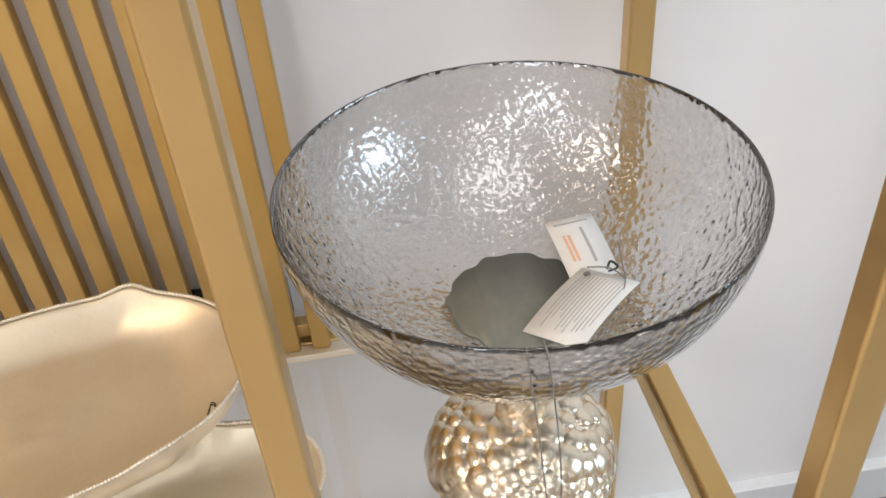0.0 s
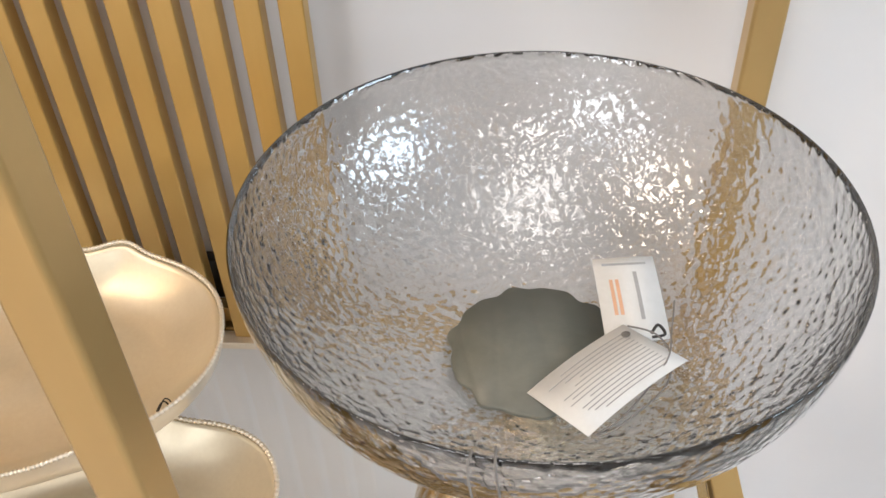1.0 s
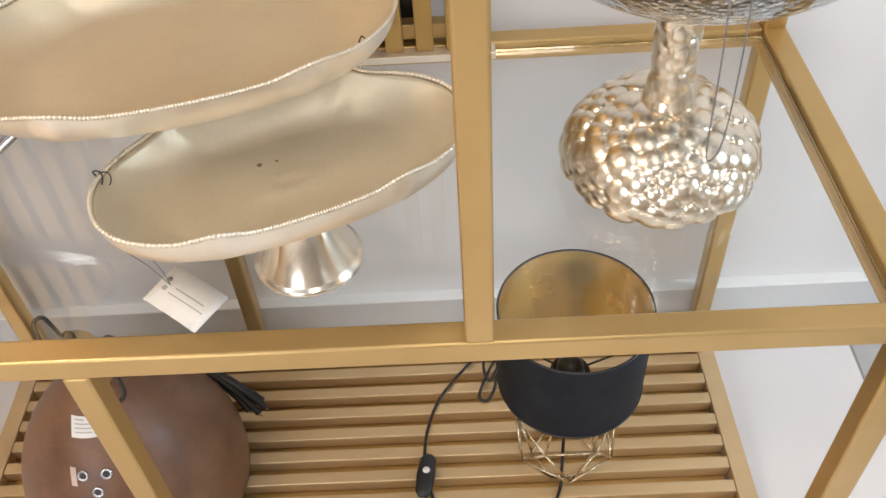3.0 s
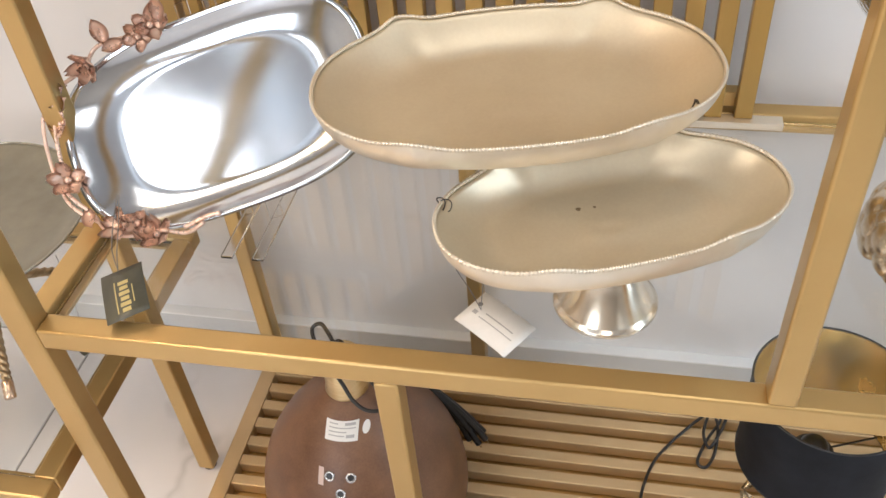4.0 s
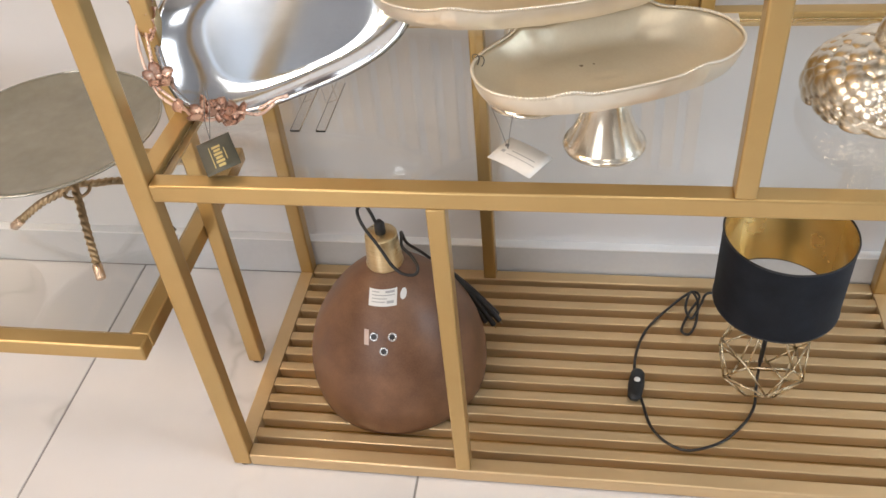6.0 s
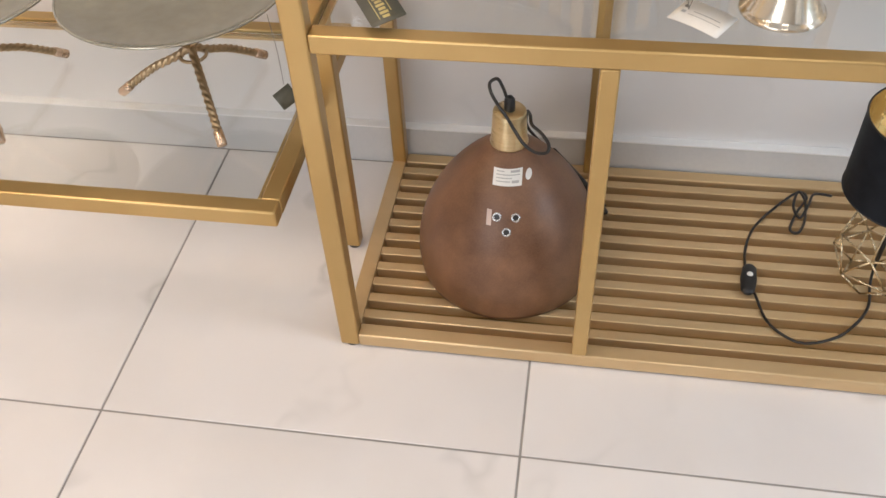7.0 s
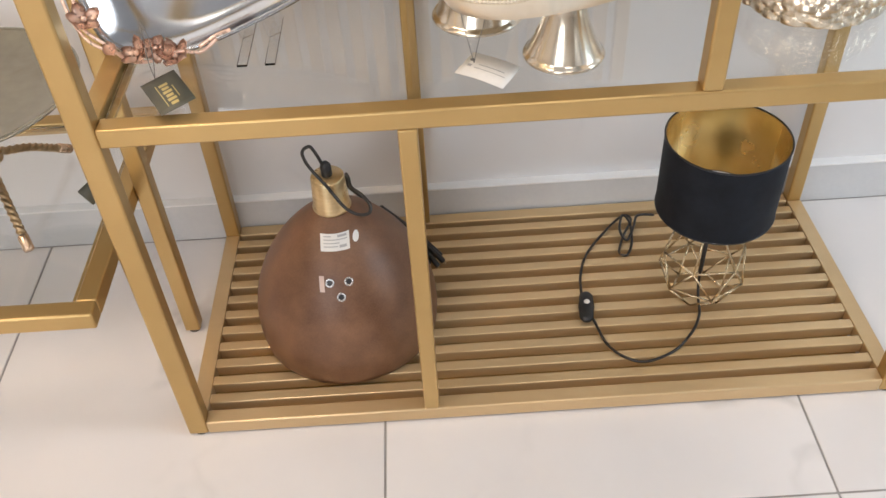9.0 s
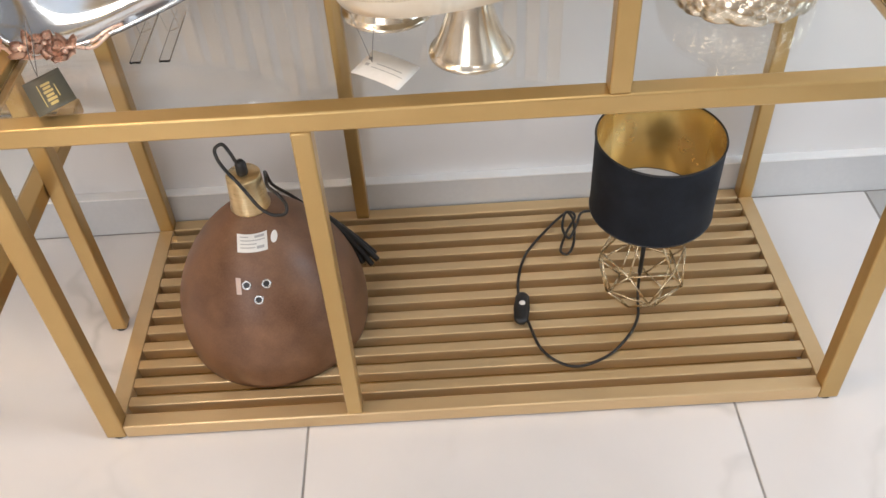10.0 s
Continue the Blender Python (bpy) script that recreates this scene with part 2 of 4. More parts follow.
def round_edges(ob):
    """Shades the bevels smoothly and leaves the flat sides flat."""
    for p in ob.data.polygons:
        p.use_smooth = max(abs(c) for c in p.normal) < 0.995
    return ob


def grid_faces(bm, rows, closed_u=True, closed_v=False):
    nu = len(rows[0])
    nv = len(rows)
    for j in range(nv if closed_v else nv - 1):
        a, b = rows[j], rows[(j + 1) % nv]
        for i in range(nu if closed_u else nu - 1):
            k = (i + 1) % nu
            bm.faces.new((a[i], a[k], b[k], b[i]))


def surface_of(f, nu, nv, closed_v=False, caps=(False, False)):
    """Closed round u: f(u, v) for u in turns 0..1 and v 0..1."""
    bm = bmesh.new()
    rows = []
    for j in range(nv):
        v = j / (nv if closed_v else nv - 1)
        rows.append([bm.verts.new(f(i / nu, v)) for i in range(nu)])
    grid_faces(bm, rows, True, closed_v)
    if caps[0]:
        bm.faces.new(rows[0][::-1])
    if caps[1]:
        bm.faces.new(rows[-1])
    return bm


def lathe(profile, n=64, closed=False, caps=(False, False)):
    """Turns a list of (radius, z) round the z axis."""
    bm = bmesh.new()
    rows = [[bm.verts.new((r * math.cos(2 * math.pi * i / n), r * math.sin(2 * math.pi * i / n), z)) for i in range(n)] for r, z in profile]
    grid_faces(bm, rows, True, closed)
    if caps[0]:
        bm.faces.new(rows[0][::-1])
    if caps[1]:
        bm.faces.new(rows[-1])
    return bm


def spline(points, per=8, closed=False):
    """A smooth line through the points."""
    pts = [Vector(p) for p in points]
    n = len(pts)
    out = []
    for i in range(n if closed else n - 1):
        if closed:
            p0, p1, p2, p3 = pts[i - 1], pts[i], pts[(i + 1) % n], pts[(i + 2) % n]
        else:
            p0, p1, p2, p3 = pts[max(i - 1, 0)], pts[i], pts[i + 1], pts[min(i + 2, n - 1)]
        for k in range(per):
            t = k / per
            out.append(0.5 * ((2 * p1) + (p2 - p0) * t + (2 * p0 - 5 * p1 + 4 * p2 - p3) * t * t + (3 * p1 - p0 - 3 * p2 + p3) * t ** 3))
    if not closed:
        out.append(pts[-1])
    return out


def tube(points, radius, n=8, closed=False, shape=None, bm=None):
    """A round rod along a line; radius may be a function of (index, share of the way); shape(angle, share) scales it."""
    bm = bm or bmesh.new()
    pts = [Vector(p) for p in points]
    cnt = len(pts)
    up = None
    rows = []
    for i, p in enumerate(pts):
        if closed:
            d = (pts[(i + 1) % cnt] - pts[i - 1]).normalized()
        else:
            d = (pts[min(i + 1, cnt - 1)] - pts[max(i - 1, 0)]).normalized()
        if up is None:
            up = d.orthogonal().normalized()
        up = (up - d * up.dot(d)).normalized()
        side = d.cross(up)
        share = i / max(cnt - 1, 1)
        r = radius(i, share) if callable(radius) else radius
        rows.append([bm.verts.new(p + (up * math.cos(2 * math.pi * k / n) + side * math.sin(2 * math.pi * k / n)) * r * (shape(2 * math.pi * k / n, share) if shape else 1)) for k in range(n)])
    grid_faces(bm, rows, True, closed)
    if not closed:
        bm.faces.new(rows[0][::-1])
        bm.faces.new(rows[-1])
    return bm


def straight_rod(a, b, r, n=8, bm=None):
    return tube([a, b], r, n, bm=bm)


def flat_card(w, h, t=0.0005, bend=0.0, n=8, corner=0.002):
    """A card w by h in its own xy plane, slightly bowed along x."""
    bm = bmesh.new()
    top, bot = [], []
    for j in (0, 1):
        for lst, dz in ((top, t / 2), (bot, -t / 2)):
            lst.append([bm.verts.new((w * (i / n - 0.5), h * (j - 0.5), dz + bend * (1 - (2 * i / n - 1) ** 2))) for i in range(n + 1)])
    for i in range(n):
        bm.faces.new((top[0][i], top[0][i + 1], top[1][i + 1], top[1][i]))
        bm.faces.new((bot[0][i + 1], bot[0][i], bot[1][i], bot[1][i + 1]))
        bm.faces.new((bot[0][i], bot[0][i + 1], top[0][i + 1], top[0][i]))
        bm.faces.new((top[1][i], top[1][i + 1], bot[1][i + 1], bot[1][i]))
    bm.faces.new((bot[0][0], top[0][0], top[1][0], bot[1][0]))
    bm.faces.new((top[0][n], bot[0][n], bot[1][n], top[1][n]))
    return bm


# ---- the shell of the shop ----
WALL_Y, SKIRT_Y, SKIRT_H = 0.446, 0.428, 0.081


def wall(name, boxes, mat, label):
    bm = bmesh.new()
    for lo, hi in boxes:
        c = [(a + b) / 2 for a, b in zip(lo, hi)]
        bmesh.ops.create_cube(bm, size=1.0, matrix=Matrix.LocRotScale(c, None, [b - a for a, b in zip(lo, hi)]))
    return tagged(part(name, bm, mat, smooth=False), label, "wall", kind="structure")


wall("wall_north", [((-3.2, WALL_Y, 0), (3.2, WALL_Y + 0.15, 2.9))], WALL, "smooth white faintly veined shop wall behind the shelves")
# walls and ceiling out of view, added to close the room
wall("wall_west", [((-3.35, -4.0, 0), (-3.2, 0.596, 2.9))], ROOM, "plain warm grey wall added out of view")
# side wall and shop front with their window openings
wall("wall_east", [((3.2, -4.0, 0), (3.35, -1.95, 2.9)), ((3.2, -0.05, 0), (3.35, 0.596, 2.9)), ((3.2, -1.95, 0), (3.35, -0.05, 0.6)), ((3.2, -1.95, 2.3), (3.35, -0.05, 2.9))], ROOM, "warm grey wall added out of view with a wide window opening")
wall("wall_south", [((-3.2, -4.15, 0), (-1.95, -4.0, 2.9)), ((-0.35, -4.15, 0), (3.2, -4.0, 2.9)), ((-1.95, -4.15, 0), (-0.35, -4.0, 0.75)), ((-1.95, -4.15, 2.75), (-0.35, -4.0, 2.9))], ROOM, "warm grey front wall added out of view with a window opening")
tagged(part("ceiling", box((-3.35, -4.15, 2.9), (3.35, 0.596, 3.05), 0), CEILING, smooth=False), "plain mid grey ceiling added out of view", "ceiling", kind="structure")


def lamp_glow(name, colour, strength):
    m, nt, b = material(name)
    b.inputs["Emission Color"].default_value = (*colour, 1)
    b.inputs["Emission Strength"].default_value = strength
    return m


WARM = lamp_glow("warm_lamp_glass", (1.0, 0.70, 0.42), 800.0)
for sx, sy in ((-2.02, -0.95), (-1.85, -0.62), (-1.62, -1.08), (-1.10, -0.30), (-2.30, -1.25), (-2.35, -0.70)):
    spot = thing("ceiling_spotlight", "small round warm spotlight below the shop ceiling", "lamp", (sx, sy, 2.80), "spotlights")
    part("housing", lathe(((0.030, 0.0), (0.034, 0.002), (0.034, 0.10), (0.028, 0.1005)), 24, caps=(True, True)), BLACK, spot)
    part("lens", lathe(((0.026, -0.001), (0.024, -0.004), (0.004, -0.006)), 24, caps=(True, True)), WARM, spot, "glowing warm lens")
skirt = thing("baseboard", "glossy grey-white tiled skirting board, top edge coloured as lit", "skirting", kind="structure")
bar("skirting_face", (-3.2, SKIRT_Y, 0.0), (3.2, WALL_Y, SKIRT_H - 0.003), SKIRT, skirt, 0.0)
bar("skirting_top", (-3.2, SKIRT_Y - 0.001, SKIRT_H - 0.003), (3.2, WALL_Y, SKIRT_H), SKIRT_LIT, skirt, 0.0008)

floor = thing("floor", "polished white marble-look floor tiles with grey joints", "floor", kind="structure")
bar("grout", (-3.3, -4.1, -0.05), (3.3, SKIRT_Y + 0.01, -0.0015), GROUT, floor, 0.0)


# ---- gold display shelf unit ----
T, W, D, TOP = 0.024, 1.018, 0.424, 1.62
Z0, SH0, SH1 = 0.003, 0.512, 0.536
BACK_X = -0.007
shelf = thing("display_shelf", "gold painted metal display shelf with glass shelf and slatted base", "shelf")


def slanted_rail(name, x, y0, y1, z0, z1, mat, dx=0.0, w=T):
    """A rail along y whose far end lies dx to the side."""
    bm = box((0, 0, 0), (w, y1 - y0, z1 - z0), 0.0015)
    for v in bm.verts:
        v.co.x += dx * v.co.y / (y1 - y0)
    return round_edges(part(name, bm, mat, shelf, smooth=False, m=pose(x, y0, z0)))


for x in (0, W - T):
    for y in (0, D - T):
        px = x + (BACK_X if x and y else 0)
        # the corner posts are a little wider than the rails, on their outer side
        wide = 0.0 if y else 0.0042
        bar("post", (px - (0 if x else wide), y, Z0), (px + T + (wide if x else 0), y + T, TOP), GOLD, shelf, 0.003)
        part("rubber_foot", lathe(((0.0105, 0.0), (0.0115, 0.001), (0.0115, Z0)), 16, caps=(True, True)), RUBBER, shelf, "dark rubber foot", m=pose(px + T / 2, y + T / 2, 0))
for z in (SH0, TOP - T):
    for y in (0, D - T):
        bar("rail", (T, y, z), (W - T + (BACK_X if y else 0), y + T, z + T), GOLD, shelf)
    for x in (0, W - T):
        slanted_rail("rail", x, T, D - T, z, z + T, GOLD, BACK_X if x else 0)
MIDX, UPX = 0.3375, 0.657
for y in (0, D - T):
    bar("post", (MIDX, y, Z0 + T), (MIDX + T * 0.9, y + T, SH0), GOLD, shelf)
bar("post", (UPX, 0, SH1), (UPX + 0.0225, T, TOP - T), GOLD, shelf)
# ledges that carry the glass
for lo, hi in (((T, T, SH0 + 0.004), (W - T, T + 0.009, SH0 + 0.008)), ((T, D - T - 0.009, SH0 + 0.004), (W - T + BACK_X, D - T, SH0 + 0.008)),
               ((T, T + 0.009, SH0 + 0.004), (T + 0.009, D - T - 0.009, SH0 + 0.008))):
    bar("ledge", lo, hi, GOLD, shelf, 0.0005)
slanted_rail("ledge", W - T - 0.009, T + 0.009, D - T - 0.009, SH0 + 0.004, SH0 + 0.008, GOLD, BACK_X, 0.009)
GL = SH0 + 0.0165
glass_bm = box((T + 0.0015, T + 0.0015, SH0 + 0.0085), (W - T - 0.0015, D - T - 0.0015, GL), 0.0006)
for v in glass_bm.verts:
    if v.co.x > 0.5:
        v.co.x += BACK_X * (v.co.y - T) / (D - 2 * T)
pane = part("glass_shelf", glass_bm, PANE, shelf, "clear glass shelf pane", smooth=False)
pane.visible_shadow = False
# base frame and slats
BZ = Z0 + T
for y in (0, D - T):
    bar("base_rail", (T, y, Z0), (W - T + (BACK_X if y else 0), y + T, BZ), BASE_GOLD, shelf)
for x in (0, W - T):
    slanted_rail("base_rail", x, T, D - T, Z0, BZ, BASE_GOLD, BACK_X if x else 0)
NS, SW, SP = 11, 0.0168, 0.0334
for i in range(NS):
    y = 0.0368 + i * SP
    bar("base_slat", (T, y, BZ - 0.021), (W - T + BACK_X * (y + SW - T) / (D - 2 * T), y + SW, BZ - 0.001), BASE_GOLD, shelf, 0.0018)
bar("base_panel", (T, 0.0215, Z0 + 0.0005), (W - T + BACK_X, D - T, Z0 + 0.0022), GOLD, shelf, 0.0004, "thin gold panel below the slats")
# upright slats behind the shelf
NV, VW, VP = 20, 0.0188, 0.0322
VY = 0.388
for i in range(NV):
    x = 0.6695 - VW - (NV - 1 - i) * VP
    bar("back_slat", (x, VY, SH1 + 0.0015), (x + VW, VY + 0.016, TOP - T - 0.001), SLAT, shelf, 0.0012)
for z in (SH1 + 0.006, 1.05, TOP - T - 0.03):
    bar("slat_crossbar", (T, VY + 0.0165, z), (0.6695, D - 0.004, z + 0.018), GOLD, shelf, 0.001)
bar("slat_strip", (T + 0.002, VY - 0.008, GL + 0.0002), (0.702, VY + 0.009, SH1 + 0.0013), DISH_RIM, shelf, 0.001, "pale metal strip below the slats")

# ---- neighbouring shelf unit with overhanging glass shelf ----
LZ, LT = 0.278, 0.025
side_unit = thing("glass_shelf_stand", "gold metal stand with an overhanging glass shelf", "shelf")
LX0, LX1, LY0, LY1 = -1.10, -0.043, -0.038, 0.396
for y in (LY0, LY1 - LT):
    bar("rail", (LX0, y, LZ), (LX1, y + LT, LZ + LT), GOLD, side_unit, 0.003)
for x in (LX0, LX1 - LT):
    bar("rail", (x, LY0 + LT, LZ), (x + LT, LY1 - LT, LZ + LT), GOLD, side_unit, 0.002)
LG = LZ + 0.021
for lo, hi in (((LX0 + LT, LY0 + LT, LZ + 0.006), (LX1 - LT, LY0 + LT + 0.009, LZ + 0.011)), ((LX0 + LT, LY1 - LT - 0.009, LZ + 0.006), (LX1 - LT, LY1 - LT, LZ + 0.011)),
               ((LX1 - LT - 0.009, LY0 + LT + 0.009, LZ + 0.006), (LX1 - LT, LY1 - LT - 0.009, LZ + 0.011))):
    bar("ledge", lo, hi, GOLD, side_unit, 0.0005)
lp = bar("glass_shelf", (LX0 + LT + 0.0015, LY0 + LT + 0.0015, LZ + 0.0115), (LX1 - LT - 0.0015, LY1 - LT - 0.0015, LG), TINTED, side_unit, 0.0006, "clear glass shelf pane")
lp.visible_shadow = False
for x in (LX1 + 0.0005, LX0 - T - 0.0005):
    bar("post", (x, 0.200, 0.006), (x + T, 0.200 + T, TOP), GOLD, side_unit)
    part("rubber_foot", lathe(((0.0095, 0.0), (0.010, 0.002), (0.010, 0.006)), 16, caps=(True, True)), RUBBER, side_unit, "dark rubber foot", m=pose(x + T / 2, 0.200 + T / 2, 0))


# ---- footed glass bowl ----
BC = (0.840, 0.202)
RZ, BR = 0.855 - GL, 0.1760
bowl = thing("footed_bowl", "smoked hammered glass bowl on a bossed champagne metal foot", "bowl", (BC[0], BC[1], GL + 0.0005))
BB = 0.712 - GL


def bowl_z(r, rim_r, z0, z1):
    return z0 + (z1 - z0) * (1 - math.sqrt(max(0.0, 1 - (r / rim_r) ** 2))) ** 0.97


prof_out, prof_in = [(0.010, BB)], []
for i in range(1, 33):
    r = BR * math.sin(i / 32 * math.pi / 2)
    prof_out.append((r, bowl_z(r, BR, BB, RZ)))
for i in range(32, 0, -1):
    r = (BR - 0.0018) * math.sin(i / 32 * math.pi / 2)
    prof_in.append((r, bowl_z(r, BR - 0.0018, BB + 0.011, RZ)))
prof_in.append((0.009, BB + 0.011))
glass_bowl = part("glass_bowl", lathe(prof_out + [(BR - 0.0009, RZ + 0.0009)] + prof_in, 128, caps=(True, True)), SMOKE, bowl, "smoked grey hammered glass")
glass_bowl.visible_shadow = False
# round disc whose edge is scalloped to bring in refraction by the hammered glass
seat = bmesh.new()
ring_lo, ring_hi = [], []
for i in range(96):
    a = 2 * math.pi * i / 96
    r = 0.0565 + 0.0015 * math.sin(11 * a) + 0.0010 * math.sin(17 * a + 1) + 0.0006 * math.sin(5 * a)
    ring_lo.append(seat.verts.new((r * math.cos(a), r * math.sin(a), BB + 0.0225)))
    ring_hi.append(seat.verts.new((r * 0.985 * math.cos(a), r * 0.985 * math.sin(a), BB + 0.0255)))
grid_faces(seat, [ring_lo, ring_hi])
seat.faces.new(ring_hi)
seat.faces.new(ring_lo[::-1])
part("seat_disc", seat, SEAT, bowl, "dark grey-green disc, edge shaped as bent by the glass")


def bosses(base, normal, nu, nv, count, height, seed):
    """A turned surface covered with round domed bosses of uneven size."""
    rng = np.random.default_rng(seed)
    k = np.arange(count)
    cu = (k * 0.61803398875 + rng.uniform(-0.005, 0.005, count)) % 1.0
    # places spread evenly over the area
    vs = np.linspace(0, 1, 200)
    rad = np.array([math.hypot(*base(0.0, v)[:2]) for v in vs])
    area = np.cumsum(rad)
    cv = np.interp((k + 0.5) / count, area / area[-1], vs) + rng.uniform(-0.005, 0.005, count)
    cen = np.array([base(a, b) for a, b in zip(cu, np.clip(cv, 0, 1))])
    gaps = np.linalg.norm(cen[:, None, :] - cen[None, :, :], axis=2) + np.eye(count)
    size = gaps.min(axis=1) * rng.choice([0.55, 0.66, 0.76, 0.90], count)
    bm = bmesh.new()
    rows = []
    for j in range(nv):
        v = j / (nv - 1)
        pts = np.array([base(i / nu, v) for i in range(nu)])
        nor = np.array([normal(i / nu, v) for i in range(nu)])
        d = np.linalg.norm(pts[:, None, :] - cen[None, :, :], axis=2) / size[None, :]
        lift = np.sqrt(np.clip(1.0 - d ** 2, 0, 1)) * (size / 0.010)[None, :]
        pts = pts + nor * (height * lift.max(axis=1))[:, None]
        rows.append([bm.verts.new(tuple(p)) for p in pts])
    grid_faces(bm, rows, True)
    bm.faces.new(rows[0][::-1])
    bm.faces.new(rows[-1])
    return bm


def foot_base(u, v):
    a, f = 2 * math.pi * u, radians(6 + 98 * v)
    r = 0.006 + 0.0785 * math.sin(f) ** 0.9
    return (r * math.cos(a), r * math.sin(a), 0.0165 + 0.0535 * math.cos(f))


def foot_normal(u, v):
    a, f = 2 * math.pi * u, radians(6 + 98 * v)
    return (math.sin(f) * math.cos(a), math.sin(f) * math.sin(a), math.cos(f))


part("foot", bosses(foot_base, foot_normal, 380, 160, 112, 0.0038, 4), HAMMER, bowl, "champagne metal foot covered with round bosses")
part("foot_rim", lathe(((0.074, 0.0), (0.080, 0.0004), (0.081, 0.0035), (0.074, 0.006)), 64, caps=(True, True)), HAMMER, bowl)


def stem_base(u, v):
    a = 2 * math.pi * u
    z = 0.062 + v * (BB + 0.001 - 0.062)
    r = 0.0145 + 0.008 * abs(2 * v - 1) ** 4
    return (r * math.cos(a), r * math.sin(a), z)


def stem_normal(u, v):
    a = 2 * math.pi * u
    return (math.cos(a), math.sin(a), 0)


part("stem", bosses(stem_base, stem_normal, 110, 100, 22, 0.0032, 9), HAMMER, bowl, "bossed champagne metal stem")


# ---- oval footed dishes ----
def oval_r(u, a, b, lobes):
    t = 2 * math.pi * u
    c, s = math.cos(t), math.sin(t)
    r = 1.0 / ((abs(c) / a) ** 2.25 + (abs(s) / b) ** 2.25) ** (1 / 2.25)
    for where, depth, width in lobes:
        d = (u - where + 0.5) % 1.0 - 0.5
        r *= 1 + depth * math.exp(-(d / width) ** 2)
    return r, c, s


LOBES = ((0.128, 0.040, 0.017), (0.372, 0.040, 0.017), (0.628, 0.032, 0.017), (0.872, 0.032, 0.017))


def dish(label, at, rz, a, b, rim_z, depth, foot_r, stains=()):
    ob = thing("footed_dish", label, "dish", at, "footed dishes", rz=rz)
    h = rim_z - at[2]

    def lift(u):
        return sum(0.0065 * math.exp(-(((u - w + 0.5) % 1.0 - 0.5) / 0.022) ** 2) for w, _, _ in LOBES) - 0.003 * abs(math.cos(2 * math.pi * u)) ** 4

    def floor_z(s):
        # a nearly level floor that turns up into a steep wall
        q = max(0.0, (s - 0.66) / 0.34)
        return h - depth + depth * (0.16 * s ** 2 + 0.84 * q ** 1.9)

    def shell(u, v):
        # from the middle of the inside out over the rim and back below
        inner = v < 0.5
        s = v / 0.5 if inner else (1 - v) / 0.5
        r, c, sn = oval_r(u, a, b, LOBES)
        k = 0.004 + 0.996 * s
        z = floor_z(s) + lift(u) * s ** 6
        if inner:
            # low boss over the foot, with a shallow hollow in its middle
            z += 0.0042 * math.exp(-(s / 0.17) ** 2) - 0.0030 * math.exp(-(s / 0.085) ** 2)
        else:
            z -= 0.0022
            k += 0.0012 / a * s
        return Vector((r * k * c, r * k * sn, z))

    bowl_part = part("bowl", surface_of(shell, 168, 121, caps=(True, True)), DISH, ob, "satin champagne metal inside")
    for sx, sy, sr in stains:
        mark = bmesh.new()
        rim_v = []
        for i in range(14):
            t = 2 * math.pi * i / 14
            x, y = sx + sr * (1 + 0.25 * math.sin(3 * t)) * math.cos(t), sy + sr * math.sin(t)
            rim_v.append(mark.verts.new((x, y, floor_z(math.hypot(x / a, y / b)) + 0.0004)))
        mark.faces.new(rim_v)
        part("stain", mark, STAIN, bowl_part, "small brown stain")
    # finely beaded rim
    n = 1200 if a > 0.15 else 960
    rim = []
    for i in range(n):
        r, c, sn = oval_r(i / n, a, b, LOBES)
        rim.append((r * c * 1.004, r * sn * 1.004, h + lift(i / n)))
    part("beaded_rim", tube(rim, lambda i, s: 0.0017 + 0.0004 * math.cos(i * math.pi / 2), 8, True), DISH_RIM, ob, "bright beaded rim")

    def band(u, v):
        # smooth outer band with a small raised ornament at each corner
        r, c, sn = oval_r(u, a, b, LOBES)
        near = sum(math.exp(-(((u - w + 0.5) % 1.0 - 0.5) / 0.028) ** 2) for w, _, _ in LOBES)
        z = h + lift(u) * (1 - 0.7 * v) - 0.002 - 0.021 * v
        k = 1.004 - 0.045 * v ** 2.2 + 0.010 * near * math.sin(math.pi * v) * (0.6 + 0.4 * math.sin(u * 2 * math.pi * 46))
        return Vector((r * k * c, r * k * sn, z))
    part("rim_band", surface_of(band, 480, 11), DISH_RIM, ob, "smooth bright band with raised ornaments")
    top = h - depth - 0.002
    prof = [(foot_r, 0.0), (foot_r * 1.01, 0.0015), (foot_r * 0.985, 0.004), (foot_r * 0.93, 0.0055), (foot_r * 0.90, 0.008)]
    for i in range(1, 13):
        s = i / 12
        prof.append((foot_r * (0.90 - 0.46 * math.sin(s * math.pi / 2) ** 0.9), 0.008 + (top - 0.008) * s))
    part("foot", lathe(prof, 72, caps=(True, True)), FOOT_MET, ob, "polished flared foot")
    return ob


dish("large oval champagne metal dish with beaded rim on a flared foot", (0.438, 0.207, GL + 0.0005), 14.5, 0.177, 0.112, 0.700, 0.034, 0.055)
dish("smaller oval champagne metal dish with beaded rim and polished foot", (0.528, 0.106, GL + 0.0005), 22.5, 0.145, 0.078, 0.648, 0.034, 0.046, ((-0.018, 0.030, 0.0022), (-0.004, 0.029, 0.0014)))


# ---- leaning silver tray with copper flowers ----
TU = Vector((0.306, 0.075, 0.095)).normalized()
TV = Vector((-0.067, 0.108, 0.132))
TV = (TV - TU * TV.dot(TU)).normalized()
TN = TU.cross(TV)
TC = Vector((0.1362, 0.2189, 0.6314))
tray_m = Matrix(((TU.x, TV.x, TN.x, TC.x), (TU.y, TV.y, TN.y, TC.y), (TU.z, TV.z, TN.z, TC.z), (0, 0, 0, 1)))
